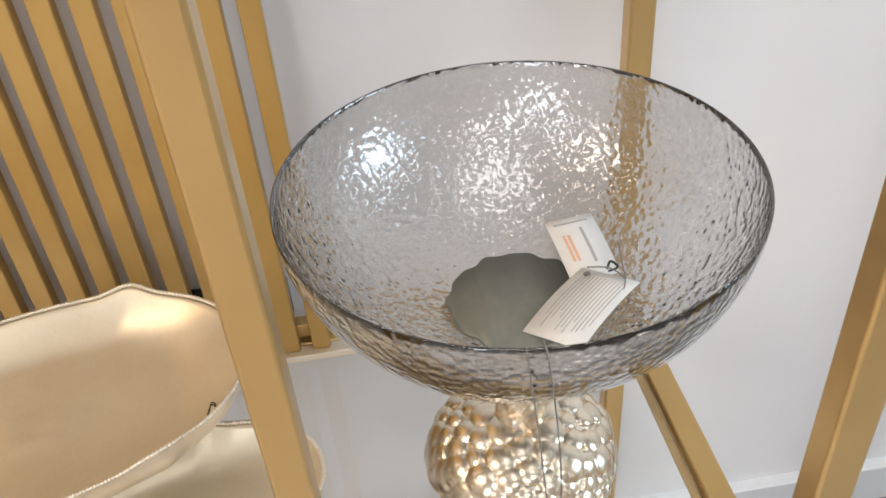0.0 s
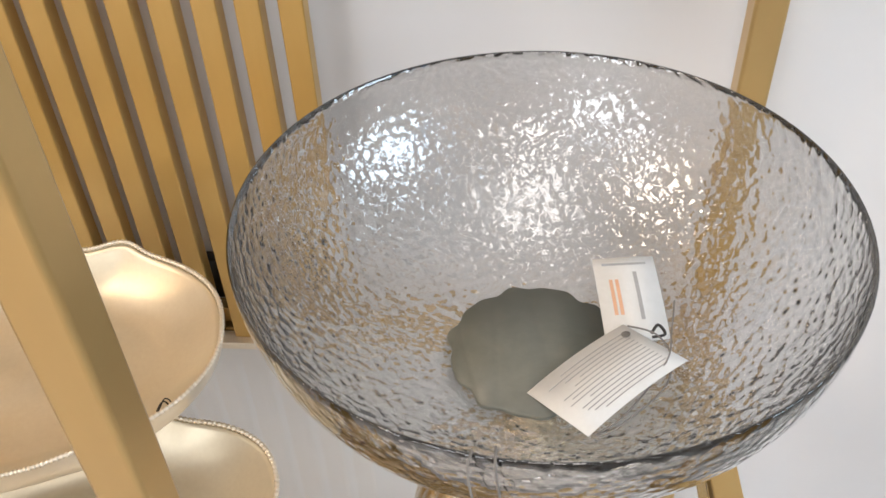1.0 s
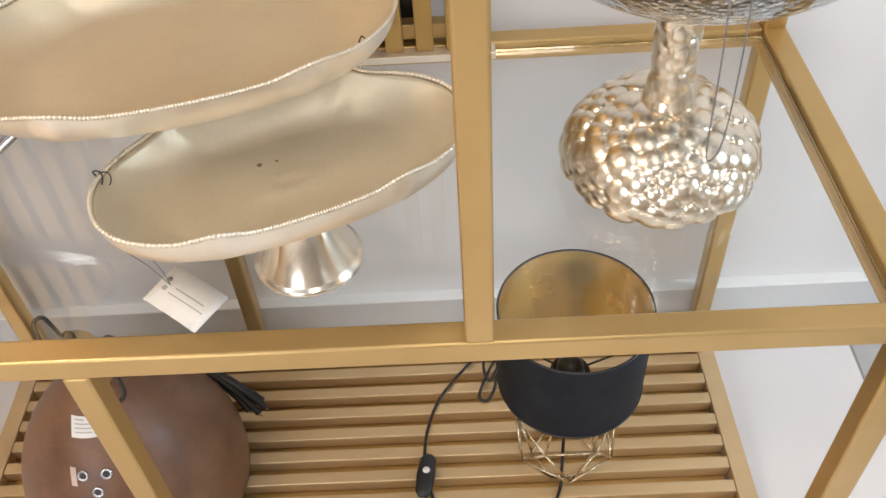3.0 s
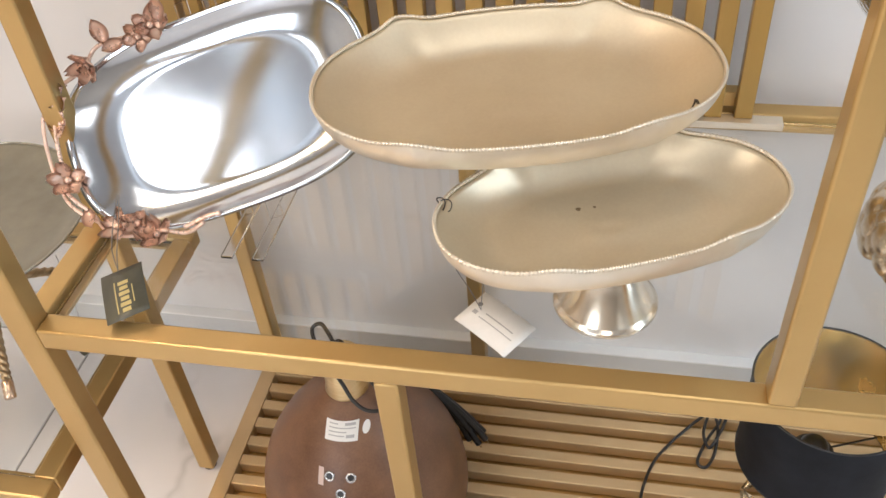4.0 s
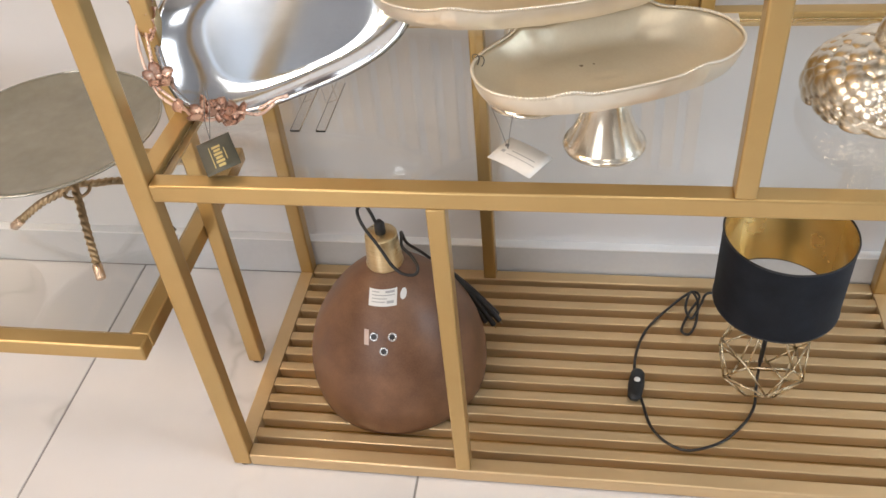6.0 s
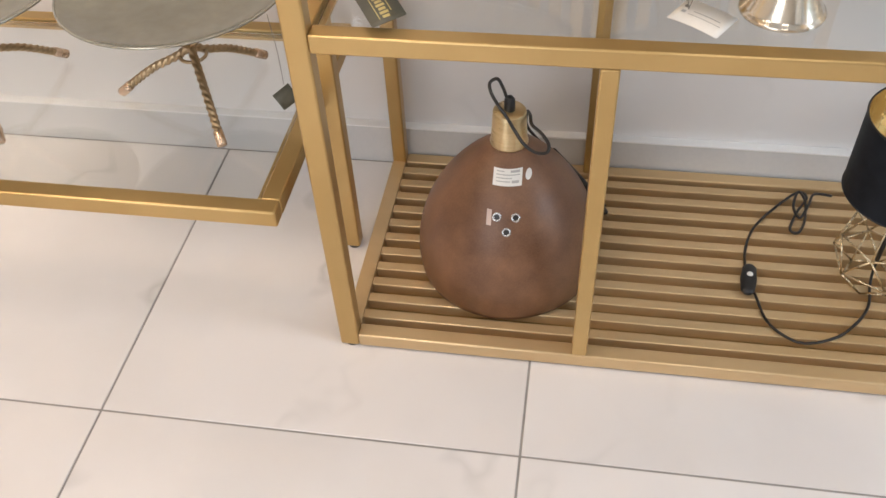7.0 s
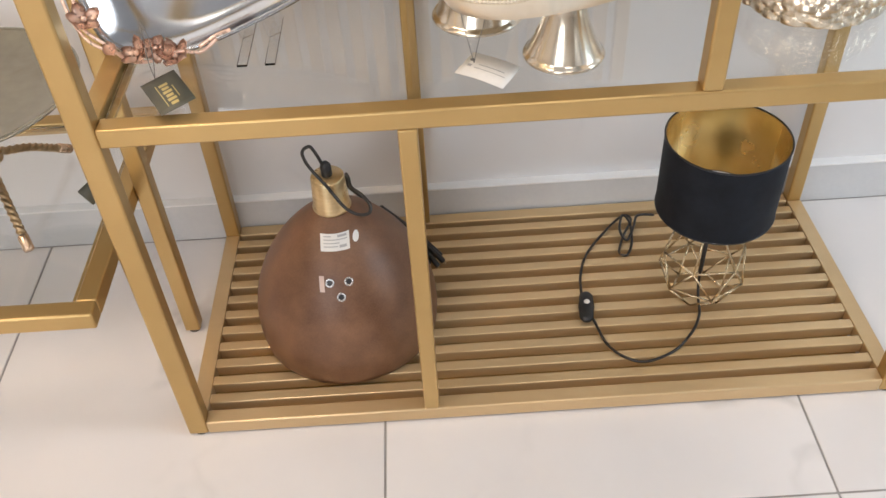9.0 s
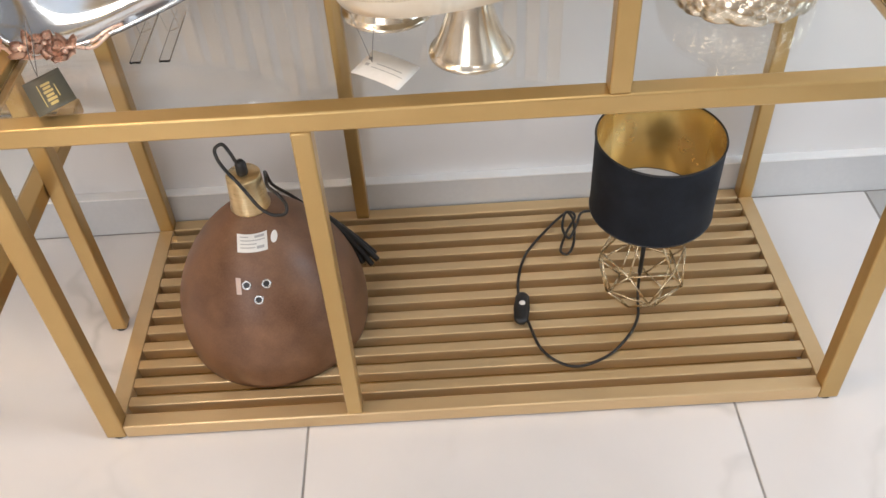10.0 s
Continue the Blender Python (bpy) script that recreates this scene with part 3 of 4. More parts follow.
tray = thing("serving_tray", "polished aluminium oval tray edged with copper flowers, leaning upright", "tray")
tray.matrix_basis = tray_m
TA, TB = 0.168, 0.100


def super_r(u, a, b, e):
    t = 2 * math.pi * u
    c, s = math.cos(t), math.sin(t)
    return 1.0 / ((abs(c) / a) ** e + (abs(s) / b) ** e) ** (1 / e), c, s


def tray_surface(u, v):
    s = v / 0.5 if v < 0.5 else (1 - v) / 0.5
    r, c, sn = super_r(u, TA, TB, 2.9)
    k = 0.02 + 0.98 * s
    # a level floor, a softly rising wall and a narrow rolled lip
    q = max(0.0, (s - 0.62) / 0.38)
    z = 0.021 * q ** 1.9 - 0.003 * max(0.0, (s - 0.955) / 0.045) ** 2 - 0.021
    return Vector((r * k * c, r * k * sn, z - (0.0025 if v >= 0.5 else 0)))


part("pan", surface_of(tray_surface, 128, 65, caps=(True, True)), SILVER, tray, "mirror-bright aluminium pan")


def blossom(seed, size):
    rnd = random.Random(seed)
    bm = bmesh.new()
    n = 5
    for k in range(n):
        a0 = 2 * math.pi * k / n + rnd.uniform(-0.2, 0.2)
        tilt = rnd.uniform(0.15, 0.75)
        rows = []
        for j in range(5):
            s = j / 4
            w = size * 0.42 * math.sin(math.pi * (0.12 + 0.80 * s))
            row = []
            for i in range(5):
                q = i / 4 * 2 - 1
                x, y = size * (0.1 + 0.9 * s), q * w
                z = size * (tilt * s * s + 0.25 * q * q * s + 0.06 * math.sin(5 * s + q * 3))
                row.append(bm.verts.new((x * math.cos(a0) - y * math.sin(a0), x * math.sin(a0) + y * math.cos(a0), z)))
            rows.append(row)
        grid_faces(bm, rows, False)
    bmesh.ops.solidify(bm, geom=bm.faces[:], thickness=0.0008)
    bmesh.ops.create_icosphere(bm, subdivisions=2, radius=size * 0.2, matrix=Matrix.Translation((0, 0, size * 0.12)))
    return bm


def leaf(seed, size):
    rnd = random.Random(seed)
    bm = bmesh.new()
    rows = []
    for j in range(7):
        s = j / 6
        w = size * 0.32 * math.sin(math.pi * min(1, 0.06 + 0.94 * s)) ** 0.8 + 0.0004
        rows.append([bm.verts.new((size * s, q * w, size * (0.2 * s * s + 0.16 * abs(q) + 0.03 * math.sin(9 * s + 2 * q + rnd.random())))) for q in (-1, -0.5, 0, 0.5, 1)])
    grid_faces(bm, rows, False)
    bmesh.ops.solidify(bm, geom=bm.faces[:], thickness=0.0009)
    return bm


def tray_rim(u, out=0.0, up=0.0):
    r, c, sn = super_r(u, TA, TB, 2.9)
    return Vector(((r + out) * c, (r + out) * sn, 0.004 + up))


vine_pts = []
for i in range(40):
    u = 0.27 + 0.42 * i / 39
    vine_pts.append(tray_rim(u, 0.003 + 0.004 * math.sin(i * 0.9), 0.003 + 0.003 * math.cos(i * 1.3)))
part("vine", tube(spline(vine_pts, 3), 0.0021, 8), COPPER, tray, "twisting copper vine")
part("vine", tube(spline([tray_rim(0.42, 0.004, 0.0), tray_rim(0.45, 0.012, 0.006), tray_rim(0.49, 0.013, 0.004), tray_rim(0.535, 0.010, 0.004), tray_rim(0.575, 0.001, 0.002)], 6), 0.0020, 8), COPPER, tray)
part("vine", tube(spline([tray_rim(0.66, 0.001, 0.002), tray_rim(0.69, -0.004, 0.004), tray_rim(0.715, -0.003, 0.003)], 6), 0.0024, 8), COPPER, tray)
for k, (u, out, size) in enumerate(((0.300, 0.0, 0.016), (0.325, -0.006, 0.014), (0.395, -0.004, 0.015), (0.43, 0.006, 0.016), (0.46, -0.008, 0.013), (0.515, 0.0, 0.017), (0.585, -0.004, 0.016), (0.60, -0.012, 0.015), (0.63, 0.004, 0.017))):
    part("blossom", blossom(k + 3, size * 1.12), COPPER, tray, m=Matrix.Translation(tray_rim(u, out, 0.004)) @ pose(0, 0, 0, 20 * math.sin(k * 2.1), 25 * math.cos(k * 1.7), k * 47))
for k, (u, out, size, turn) in enumerate(((0.285, 0.0, 0.026, 60), (0.36, 0.004, 0.026, 95), (0.405, -0.004, 0.028, -30), (0.445, 0.0, 0.024, 10), (0.55, -0.002, 0.024, -75), (0.61, -0.008, 0.022, -40), (0.345, -0.002, 0.022, 200))):
    part("leaf", leaf(k + 40, size * 1.0), COPPER, tray, m=Matrix.Translation(tray_rim(u, out, 0.004)) @ pose(0, 0, 0, 12 * math.sin(k), -18, turn))

# clear stand behind the tray
easel = thing("plate_stand", "clear acrylic plate stand holding up the tray", "stand", (0.0, 0.0, GL + 0.0005))
feet = []
for top in (Vector((0.080, 0.314, 0.6945)), Vector((0.110, 0.317, 0.6985))):
    low = top - TV * ((top.z - GL - 0.004) / TV.z)
    d = top - low
    ex = TU.copy()
    ez = d.normalized()
    ey = ez.cross(ex).normalized()
    low.z -= GL + 0.0005
    m = Matrix(((ex.x, ey.x, ez.x, low.x), (ex.y, ey.y, ez.y, low.y), (ex.z, ey.z, ez.z, low.z), (0, 0, 0, 1)))
    st = part("back_prop", box((-0.0075, -0.0016, 0), (0.0075, 0.0016, d.length + 0.004), 0.0012), ACRYLIC, easel, smooth=False, m=m)
    st.visible_shadow = False
    feet.append(low)
for low in feet:
    st = bar("support", (low.x - 0.006, low.y - 0.062, 0.0), (low.x + 0.006, low.y + 0.05, 0.003), ACRYLIC, easel, 0.0006)
    st.visible_shadow = False


# ---- enamel plates on rope tripods ----
def plate_stand(at, rz, tips):
    ob = thing("footed_plate", "round grey-green enamel plate on a brass rope tripod", "plate", at, "enamel plates", rz=rz)
    pr, pz = 0.1515, 0.1665
    prof = [(0.001, pz), (0.09, pz + 0.0005), (0.122, pz + 0.0025), (0.138, pz + 0.0065), (0.146, pz + 0.0105), (pr, pz + 0.0125), (pr + 0.0012, pz + 0.011),
            (0.146, pz + 0.0075), (0.138, pz + 0.0035), (0.122, pz - 0.0005), (0.09, pz - 0.0028), (0.001, pz - 0.003)]
    part("plate", lathe(prof, 96, caps=(True, True)), ENAMEL, ob, "glossy grey-green enamel plate")
    rim = [((pr + 0.0003) * math.cos(i / 96 * 2 * math.pi), (pr + 0.0003) * math.sin(i / 96 * 2 * math.pi), pz + 0.0123) for i in range(96)]
    part("rim", tube(rim, 0.0014, 6, True), ENAMEL_RIM, ob, "thin silvery rim")
    # the legs cross in a ring at half height and spread again to carry the plate
    rz_ = 0.070
    for k, (tx, ty) in enumerate(tips):
        d = Vector((tx, ty, 0))
        L = d.length
        e = d / L
        pts = [-e * 0.080 + Vector((0, 0, pz - 0.010)), -e * 0.045 + Vector((0, 0, pz - 0.040)), e * 0.012 + Vector((0, 0, rz_ + 0.006)), e * L * 0.50 + Vector((0, 0, rz_ * 0.72)), e * L * 0.80 + Vector((0, 0, rz_ * 0.36)), e * L + Vector((0, 0, 0.007))]
        line = spline(pts, 44)
        leg = part("rope_leg", tube(line, 0.0054, 18, shape=lambda a, s: 1 + 0.17 * math.cos(3 * a + s * 150)), ROPE, ob, "twisted brass rope leg")
        end = (line[-1] - line[-12]).normalized()
        part("ferrule", tube([line[-1] - end * 0.022, line[-1] - end * 0.0205, line[-1] - end * 0.001, line[-1] + end * 0.0002], lambda i, s: (0.0064, 0.0070, 0.0070, 0.0062)[i], 16), FERRULE, leg, "smooth brass end cap")
    ring = [(0.018 * math.cos(i / 32 * 2 * math.pi), 0.018 * math.sin(i / 32 * 2 * math.pi), rz_) for i in range(32)]
    part("ring", tube(ring, 0.0026, 8, True), ROPE, ob)
    return ob


P1 = plate_stand((-0.216, 0.195, LG + 0.0005), 0, ((0.067, -0.115), (-0.121, -0.011), (0.062, 0.102)))
copy_thing(P1, pose(-0.526, 0.170, LG + 0.0005, 0, 0, 0))

# ---- brown pendant shade ----
pend = thing("pendant_lamp", "brown leathery dome pendant lamp with a brass cap", "lamp", (0.2268, 0.1886, BZ - 0.0005))
PH = 0.2403


def dome_radius(s):
    """The dome's radius at a share of its height."""
    s = min(s, 1.0)
    return 0.1416 * (1 - s ** 2.42) ** 0.917 * (1 - 0.05 * (1 - s) ** 6) + 0.0116 * s ** 3


pp = []
for i in range(33):
    s = i / 32
    pp.append((dome_radius(s), 0.002 + (PH - 0.002) * s))
inner = [(max(r - 0.003, 0.008), z - 0.002 if i else z) for i, (r, z) in enumerate(pp)][::-1]
part("shade", lathe(pp + inner, 96, closed=True), BROWN, pend, "dark brown leathery dome")
part("cap", lathe(((0.0265, PH - 0.008), (0.0274, PH - 0.006), (0.0262, PH - 0.003), (0.0258, PH), (0.0230, PH + 0.0445), (0.0218, PH + 0.046), (0.004, PH + 0.0465)), 48, caps=(True, True)), CAP, pend, "brushed brass cap")
part("cord_grip", lathe(((0.0064, PH + 0.044), (0.0078, PH + 0.048), (0.0074, PH + 0.063), (0.0040, PH + 0.068)), 20, caps=(True, True)), BLACK, pend, "black cord grip")
part("cord", tube(spline([(0, 0, PH + 0.060), (-0.004, -0.003, 0.309), (-0.009, -0.001, 0.322), (-0.017, 0.002, 0.334), (-0.027, -0.001, 0.329), (-0.024, -0.010, 0.319), (-0.013, -0.022, 0.308), (-0.001, -0.030, 0.296), (0.010, -0.035, 0.279), (0.024, -0.047, 0.266), (0.040, -0.053, 0.258),
                          (0.055, -0.050, 0.256), (0.057, -0.041, 0.263), (0.046, -0.027, 0.270), (0.032, -0.014, 0.274), (0.028, 0.004, 0.276), (0.022, 0.030, 0.262), (0.020, 0.060, 0.215), (0.034, 0.094, 0.165), (0.058, 0.098, 0.135)], 8), 0.0024, 8), CORD, pend, "thin black cable")
# stripped cable ends fanned out behind the dome
for k, (ox, oy, oz) in enumerate(((0.0, 0.0, 0.0), (0.011, 0.004, 0.004), (-0.008, -0.006, -0.004), (0.006, -0.010, -0.006), (0.015, -0.004, -0.002))):
    tip = Vector((0.136 + ox, 0.088 + oy, 0.031 + oz))
    strand = part("cable_end", tube(spline([(0.060, 0.086, 0.150), (0.094 + ox * 0.3, 0.094 + oy * 0.4, 0.098), (0.120 + ox * 0.7, 0.093 + oy * 0.7, 0.056 + oz * 0.6), tip], 8), 0.0046, 8), CORD, pend, "fanned black cable end")
    aim = (tip - Vector((0.120 + ox * 0.7, 0.093 + oy * 0.7, 0.056 + oz * 0.6))).normalized()
    part("copper_tip", straight_rod(tip, tip + aim * 0.006, 0.0011, 6), WIRE, strand, "bare wire tip")

# ---- small wire table lamp ----
lamp = thing("table_lamp", "small table lamp with blue-black drum shade and brass wire base", "lamp", (0.777, 0.201, BZ - 0.0005))
SZ0, SZ1, SR0, SR1 = 0.176, 0.299, 0.0845, 0.0850


def drum(u, v):
    a = 2 * math.pi * u
    z = SZ0 + (SZ1 - SZ0) * v
    r = SR0 + (SR1 - SR0) * v
    return Vector((r * math.cos(a), r * math.sin(a), z))


shade_bm = surface_of(drum, 96, 12)
uvl = shade_bm.loops.layers.uv.new("UVMap")
for f in shade_bm.faces:
    for lp_ in f.loops:
        co = lp_.vert.co
        lp_[uvl].uv = (math.atan2(co.y, co.x) / (2 * math.pi), co.z)
shade_ob = part("shade", shade_bm, SHADE, lamp, "blue-black textile drum shade")
part("lining", lathe([(SR0 - 0.0012, SZ0 + 0.0005), (SR1 - 0.0012, SZ1 - 0.0005)], 96), FOIL, lamp, "gold foil lining")
for r, z in ((SR0 - 0.0003, SZ0), (SR1 - 0.0003, SZ1)):
    part("hoop", tube([(r * math.cos(i / 96 * 2 * math.pi), r * math.sin(i / 96 * 2 * math.pi), z) for i in range(96)], 0.0014, 6, True), BLACK, shade_ob, "black bound edge")
NB = 6


def cage_ring(r, z, turn):
    return [(r * math.cos(2 * math.pi * (i + turn) / NB), r * math.sin(2 * math.pi * (i + turn) / NB), z) for i in range(NB)]


low, mid, wide, high = cage_ring(0.040, 0.0022, 0.0), cage_ring(0.065, 0.040, 0.5), cage_ring(0.062, 0.088, 0.0), cage_ring(0.013, 0.158, 0.0)
for i in range(NB):
    j = (i + 1) % NB
    for a, b in ((low[i], low[j]), (low[i], mid[i]), (low[j], mid[i]), (mid[i], mid[j]), (mid[i], wide[i]), (mid[i], wide[j]), (wide[i], wide[j]), (wide[i], high[i]), (high[i], high[j])):
        part("wire", straight_rod(a, b, 0.0015, 8), WIRE, lamp)
part("stem", lathe(((0.003, 0.040), (0.0034, 0.042), (0.0034, 0.158)), 16, caps=(True, True)), BLACK, lamp, "black cable tube")
part("socket", lathe(((0.013, 0.152), (0.015, 0.155), (0.017, 0.178), (0.016, 0.196), (0.008, 0.206)), 24, caps=(True, True)), BLACK, lamp, "black lamp holder")
part("holder_ring", lathe(((0.0175, 0.181), (0.0235, 0.182), (0.0235, 0.185), (0.0175, 0.186)), 32, closed=True), BLACK, lamp)
for i in range(3):
    a = 2 * math.pi * i / 3 + 0.4
    part("shade_spoke", straight_rod((0.022 * math.cos(a), 0.022 * math.sin(a), 0.183), ((SR0 - 0.002) * math.cos(a), (SR0 - 0.002) * math.sin(a), 0.180), 0.0013, 6), BLACK, lamp)
swp = (-0.181, -0.030)
part("cord", tube(spline([(0.0, 0.0, 0.060), (-0.001, -0.006, 0.020), (-0.003, -0.021, 0.0035), (-0.010, -0.056, 0.0022), (-0.029, -0.089, 0.0022), (-0.063, -0.123, 0.0022), (-0.108, -0.1410, 0.0022), (-0.138, -0.131, 0.0022), (-0.161, -0.103, 0.0022), (swp[0] + 0.008, swp[1] - 0.028, 0.005),
                          (swp[0], swp[1], 0.006), (swp[0] - 0.002, swp[1] + 0.030, 0.005), (-0.178, 0.045, 0.0022), (-0.160, 0.094, 0.0030), (-0.118, 0.147, 0.0060), (-0.085, 0.176, 0.0100), (-0.074, 0.160, 0.0140), (-0.092, 0.128, 0.0100), (-0.106, 0.092, 0.0050),
                          (-0.094, 0.086, 0.0030), (-0.082, 0.110, 0.0070), (-0.078, 0.150, 0.0150), (-0.088, 0.166, 0.0200), (-0.098, 0.135, 0.0150), (-0.090, 0.112, 0.0120), (-0.074, 0.140, 0.0160), (-0.060, 0.172, 0.0120), (-0.030, 0.178, 0.0060)], 8), 0.0022, 8), CORD, lamp, "black flex lying in a loop")
part("switch", lathe([(0.001, -0.031), (0.006, -0.030), (0.0105, -0.024), (0.0125, 0.0), (0.0105, 0.024), (0.006, 0.030), (0.001, 0.031)], 20, caps=(True, True)), BLACK, lamp, "black in-line switch",
     m=Matrix.Translation((swp[0], swp[1], 0.0085)) @ pose(0, 0, 0, 90, 0, -8) @ Matrix.Diagonal((1, 0.62, 1, 1)))
part("switch_button", lathe([(0.0048, 0.0), (0.0045, 0.0015), (0.001, 0.002)], 16, caps=(True, True)), CARD, lamp, "white rocker button", m=pose(swp[0] + 0.001, swp[1] + 0.004, 0.0155))


# ---- hanging and lying tags ----
def from_corners(o, u, v):
    """A pose whose x runs towards u and whose y towards v."""
    o, u, v = Vector(o), Vector(u), Vector(v)
    ex = u.normalized()
    ez = ex.cross(v).normalized()
    ey = ez.cross(ex)
    return Matrix(((ex.x, ey.x, ez.x, o.x), (ex.y, ey.y, ez.y, o.y), (ex.z, ey.z, ez.z, o.z), (0, 0, 0, 1)))


CARDS = {}


def tag(name, label, at, u, v, w, h, mat, bend=0.0015):
    ob = thing(name, label, "tag", (0, 0, 0))
    ob.matrix_basis = from_corners(at, u, v)
    CARDS[ob.name] = part("card", flat_card(w, h, 0.0006, bend), mat, ob)
    return ob


def print_bar(ob, x0, x1, y, h, mat, w, bend=0.0015):
    """A printed line as a thin bar that follows the card's bow."""
    bm = bmesh.new()
    n = 6
    rows = [[], []]
    for i in range(n + 1):
        x = x0 + (x1 - x0) * i / n
        z = 0.0005 + bend * (1 - (2 * x / w) ** 2)
        rows[0].append(bm.verts.new((x, y - h / 2, z)))
        rows[1].append(bm.verts.new((x, y + h / 2, z)))
    grid_faces(bm, rows, False)
    return part("print", bm, mat, CARDS[ob.name])


rnd = random.Random(5)
tw, th = 0.083, 0.054
bowl_tag = tag("price_tag", "white card tag with grey printed lines lying in the bowl", (0.883, 0.170, 0.7480), (-0.062, -0.056, -0.006), (0.037, -0.041, 0.012), tw, th, CARD, 0.003)
for i in range(13):
    y = 0.020 - i * 0.0033
    print_bar(bowl_tag, -0.034 if i else -0.03, rnd.uniform(0.012, 0.034) if i % 4 else 0.02, y, 0.0008, INK, tw, 0.003)
part("eyelet", lathe(((0.0014, 0.0), (0.0028, 0.0006), (0.0030, 0.0009), (0.0014, 0.0010)), 20, caps=(True, True)), STRING, bowl_tag, "dark eyelet", m=pose(-0.034, -0.017, 0.0014))
tw2, th2 = 0.066, 0.042
brand_tag = tag("price_tag", "small white card tag with orange print lying in the bowl", (0.902, 0.240, 0.7480), (-0.008, 0.068, 0.016), (-0.042, -0.004, 0.0), tw2, th2, CARD, 0.002)
for i in range(2):
    print_bar(brand_tag, -0.014, 0.014, 0.011 - i * 0.004, 0.0024, INK_ORANGE, tw2, 0.002)
print_bar(brand_tag, -0.018, 0.020, -0.006, 0.0026, INK, tw2, 0.002)
print_bar(brand_tag, 0.026, 0.028, 0.0, 0.030, INK, tw2, 0.002)
tag_string = thing("tag_string", "thin grey string holding the bowl's tags", "string", (0.91, 0.19, 0.75))
part("cord", tube(spline([(-0.012, 0.020, 0.002), (0.004, 0.010, 0.006), (0.012, -0.006, 0.004), (0.006, -0.030, 0.002), (-0.022, -0.060, 0.002), (-0.036, -0.066, 0.0), (-0.018, -0.052, 0.003), (0.008, -0.014, 0.006), (0.014, 0.012, 0.008), (0.018, 0.036, 0.010)], 6), 0.0006, 6), STRING, tag_string)
part("knot", tube(spline([(0.002, 0.012, 0.004), (0.006, 0.016, 0.008), (0.010, 0.010, 0.006), (0.002, 0.008, 0.005)], 5), 0.0010, 6), CORD, tag_string)
# long clear loop down the outside of the bowl
loop = thing("hang_loop", "thin dark thread loop hanging down the bowl", "string", (0.816, 0.0285, 0.8575))
part("thread", tube(spline([(-0.006, 0.004, -0.002), (-0.007, -0.007, -0.010), (0.002, 0.004, -0.09), (0.011, 0.022, -0.175), (0.017, 0.030, -0.20), (0.021, 0.022, -0.175), (0.014, 0.004, -0.09), (0.005, -0.007, -0.010), (0.004, 0.005, -0.001)], 6), 0.0006, 6), STRING, loop)


dish_tag = tag("price_tag", "white card tag on a thread lying on the glass shelf", (0.4375, 0.0475, 0.5495), (0.048, -0.037, 0.0), (0.024, 0.031, 0.006), 0.061, 0.038, CARD, 0.002)
print_bar(dish_tag, -0.012, 0.020, 0.002, 0.0012, INK, 0.061, 0.002)
print_bar(dish_tag, -0.015, 0.024, -0.004, 0.0010, INK, 0.061, 0.002)
print_bar(dish_tag, -0.024, -0.019, -0.002, 0.004, INK, 0.061, 0.002)
part("eyelet", lathe(((0.0012, 0.0), (0.0024, 0.0006), (0.0012, 0.0010)), 16, caps=(True, True)), STRING, dish_tag, "dark eyelet", m=pose(-0.023, 0.006, 0.0016))
dish_thread = thing("tag_thread", "thin grey thread from the dish rim to its tag", "string", (0.424, 0.06, 0.552))
part("thread", tube(spline([(0, 0, 0), (-0.006, -0.008, 0.030), (-0.012, -0.022, 0.064), (-0.015, -0.029, 0.084)], 6), 0.0004, 5), STRING, dish_thread)
part("thread", tube(spline([(0, 0, 0), (0.004, -0.012, 0.030), (0.009, -0.030, 0.062), (0.011, -0.038, 0.080)], 6), 0.0004, 5), STRING, dish_thread)

dark_tag = tag("brand_tag", "dark olive card tag with gold print hanging from the tray", (0.0965, 0.045, 0.5490), (0.032, -0.053, -0.004), (0.031, 0.020, 0.006), 0.062, 0.040, DARKCARD, 0.0015)
for i in range(6):
    print_bar(dark_tag, -0.012 + i * 0.0068 - 0.0025, -0.012 + i * 0.0068 + 0.0022, 0.0, 0.010 - 0.002 * (i % 2), INK_GOLD, 0.062, 0.0015)
print_bar(dark_tag, -0.016, 0.024, -0.008, 0.0010, INK_GOLD, 0.062, 0.0015)
print_bar(dark_tag, -0.006, 0.016, 0.008, 0.0010, INK_GOLD, 0.062, 0.0015)
tray_thread = thing("tag_thread", "thin thread from the tray to its dark tag", "string", (0.079, 0.069, 0.552))
part("thread", tube(spline([(0, 0, 0), (0.002, 0.006, 0.018), (-0.004, 0.030, 0.030), (-0.022, 0.070, 0.032)], 6), 0.0005, 5), STRING, tray_thread)
part("thread", tube(spline([(0, 0, 0), (-0.005, 0.010, 0.018), (-0.012, 0.036, 0.030), (-0.024, 0.070, 0.032)], 6), 0.0005, 5), STRING, tray_thread)

# wire ties round the dish rims
for at, turn in (((0.588, 0.176, 0.690), 40), ((0.391, 0.086, 0.646), -40)):
    tie = thing("wire_tie", "thin dark wire tied round a dish rim", "string", at)
    ring = [(0.0045 * math.cos(i / 20 * 2 * math.pi), 0.0015 * math.sin(i / 10 * 2 * math.pi), 0.0065 * math.sin(i / 20 * 2 * math.pi)) for i in range(20)]
    part("loop", tube(ring, 0.0006, 5, True), CORD, tie, m=pose(0, 0, 0, 0, 0, turn))
    ring2 = [(x * 1.15 + 0.003, y + 0.003, z * 0.9 - 0.002) for x, y, z in ring]
    part("loop", tube(ring2, 0.0005, 5, True), CORD, tie, m=pose(0, 0, 0, 0, 0, turn + 15))

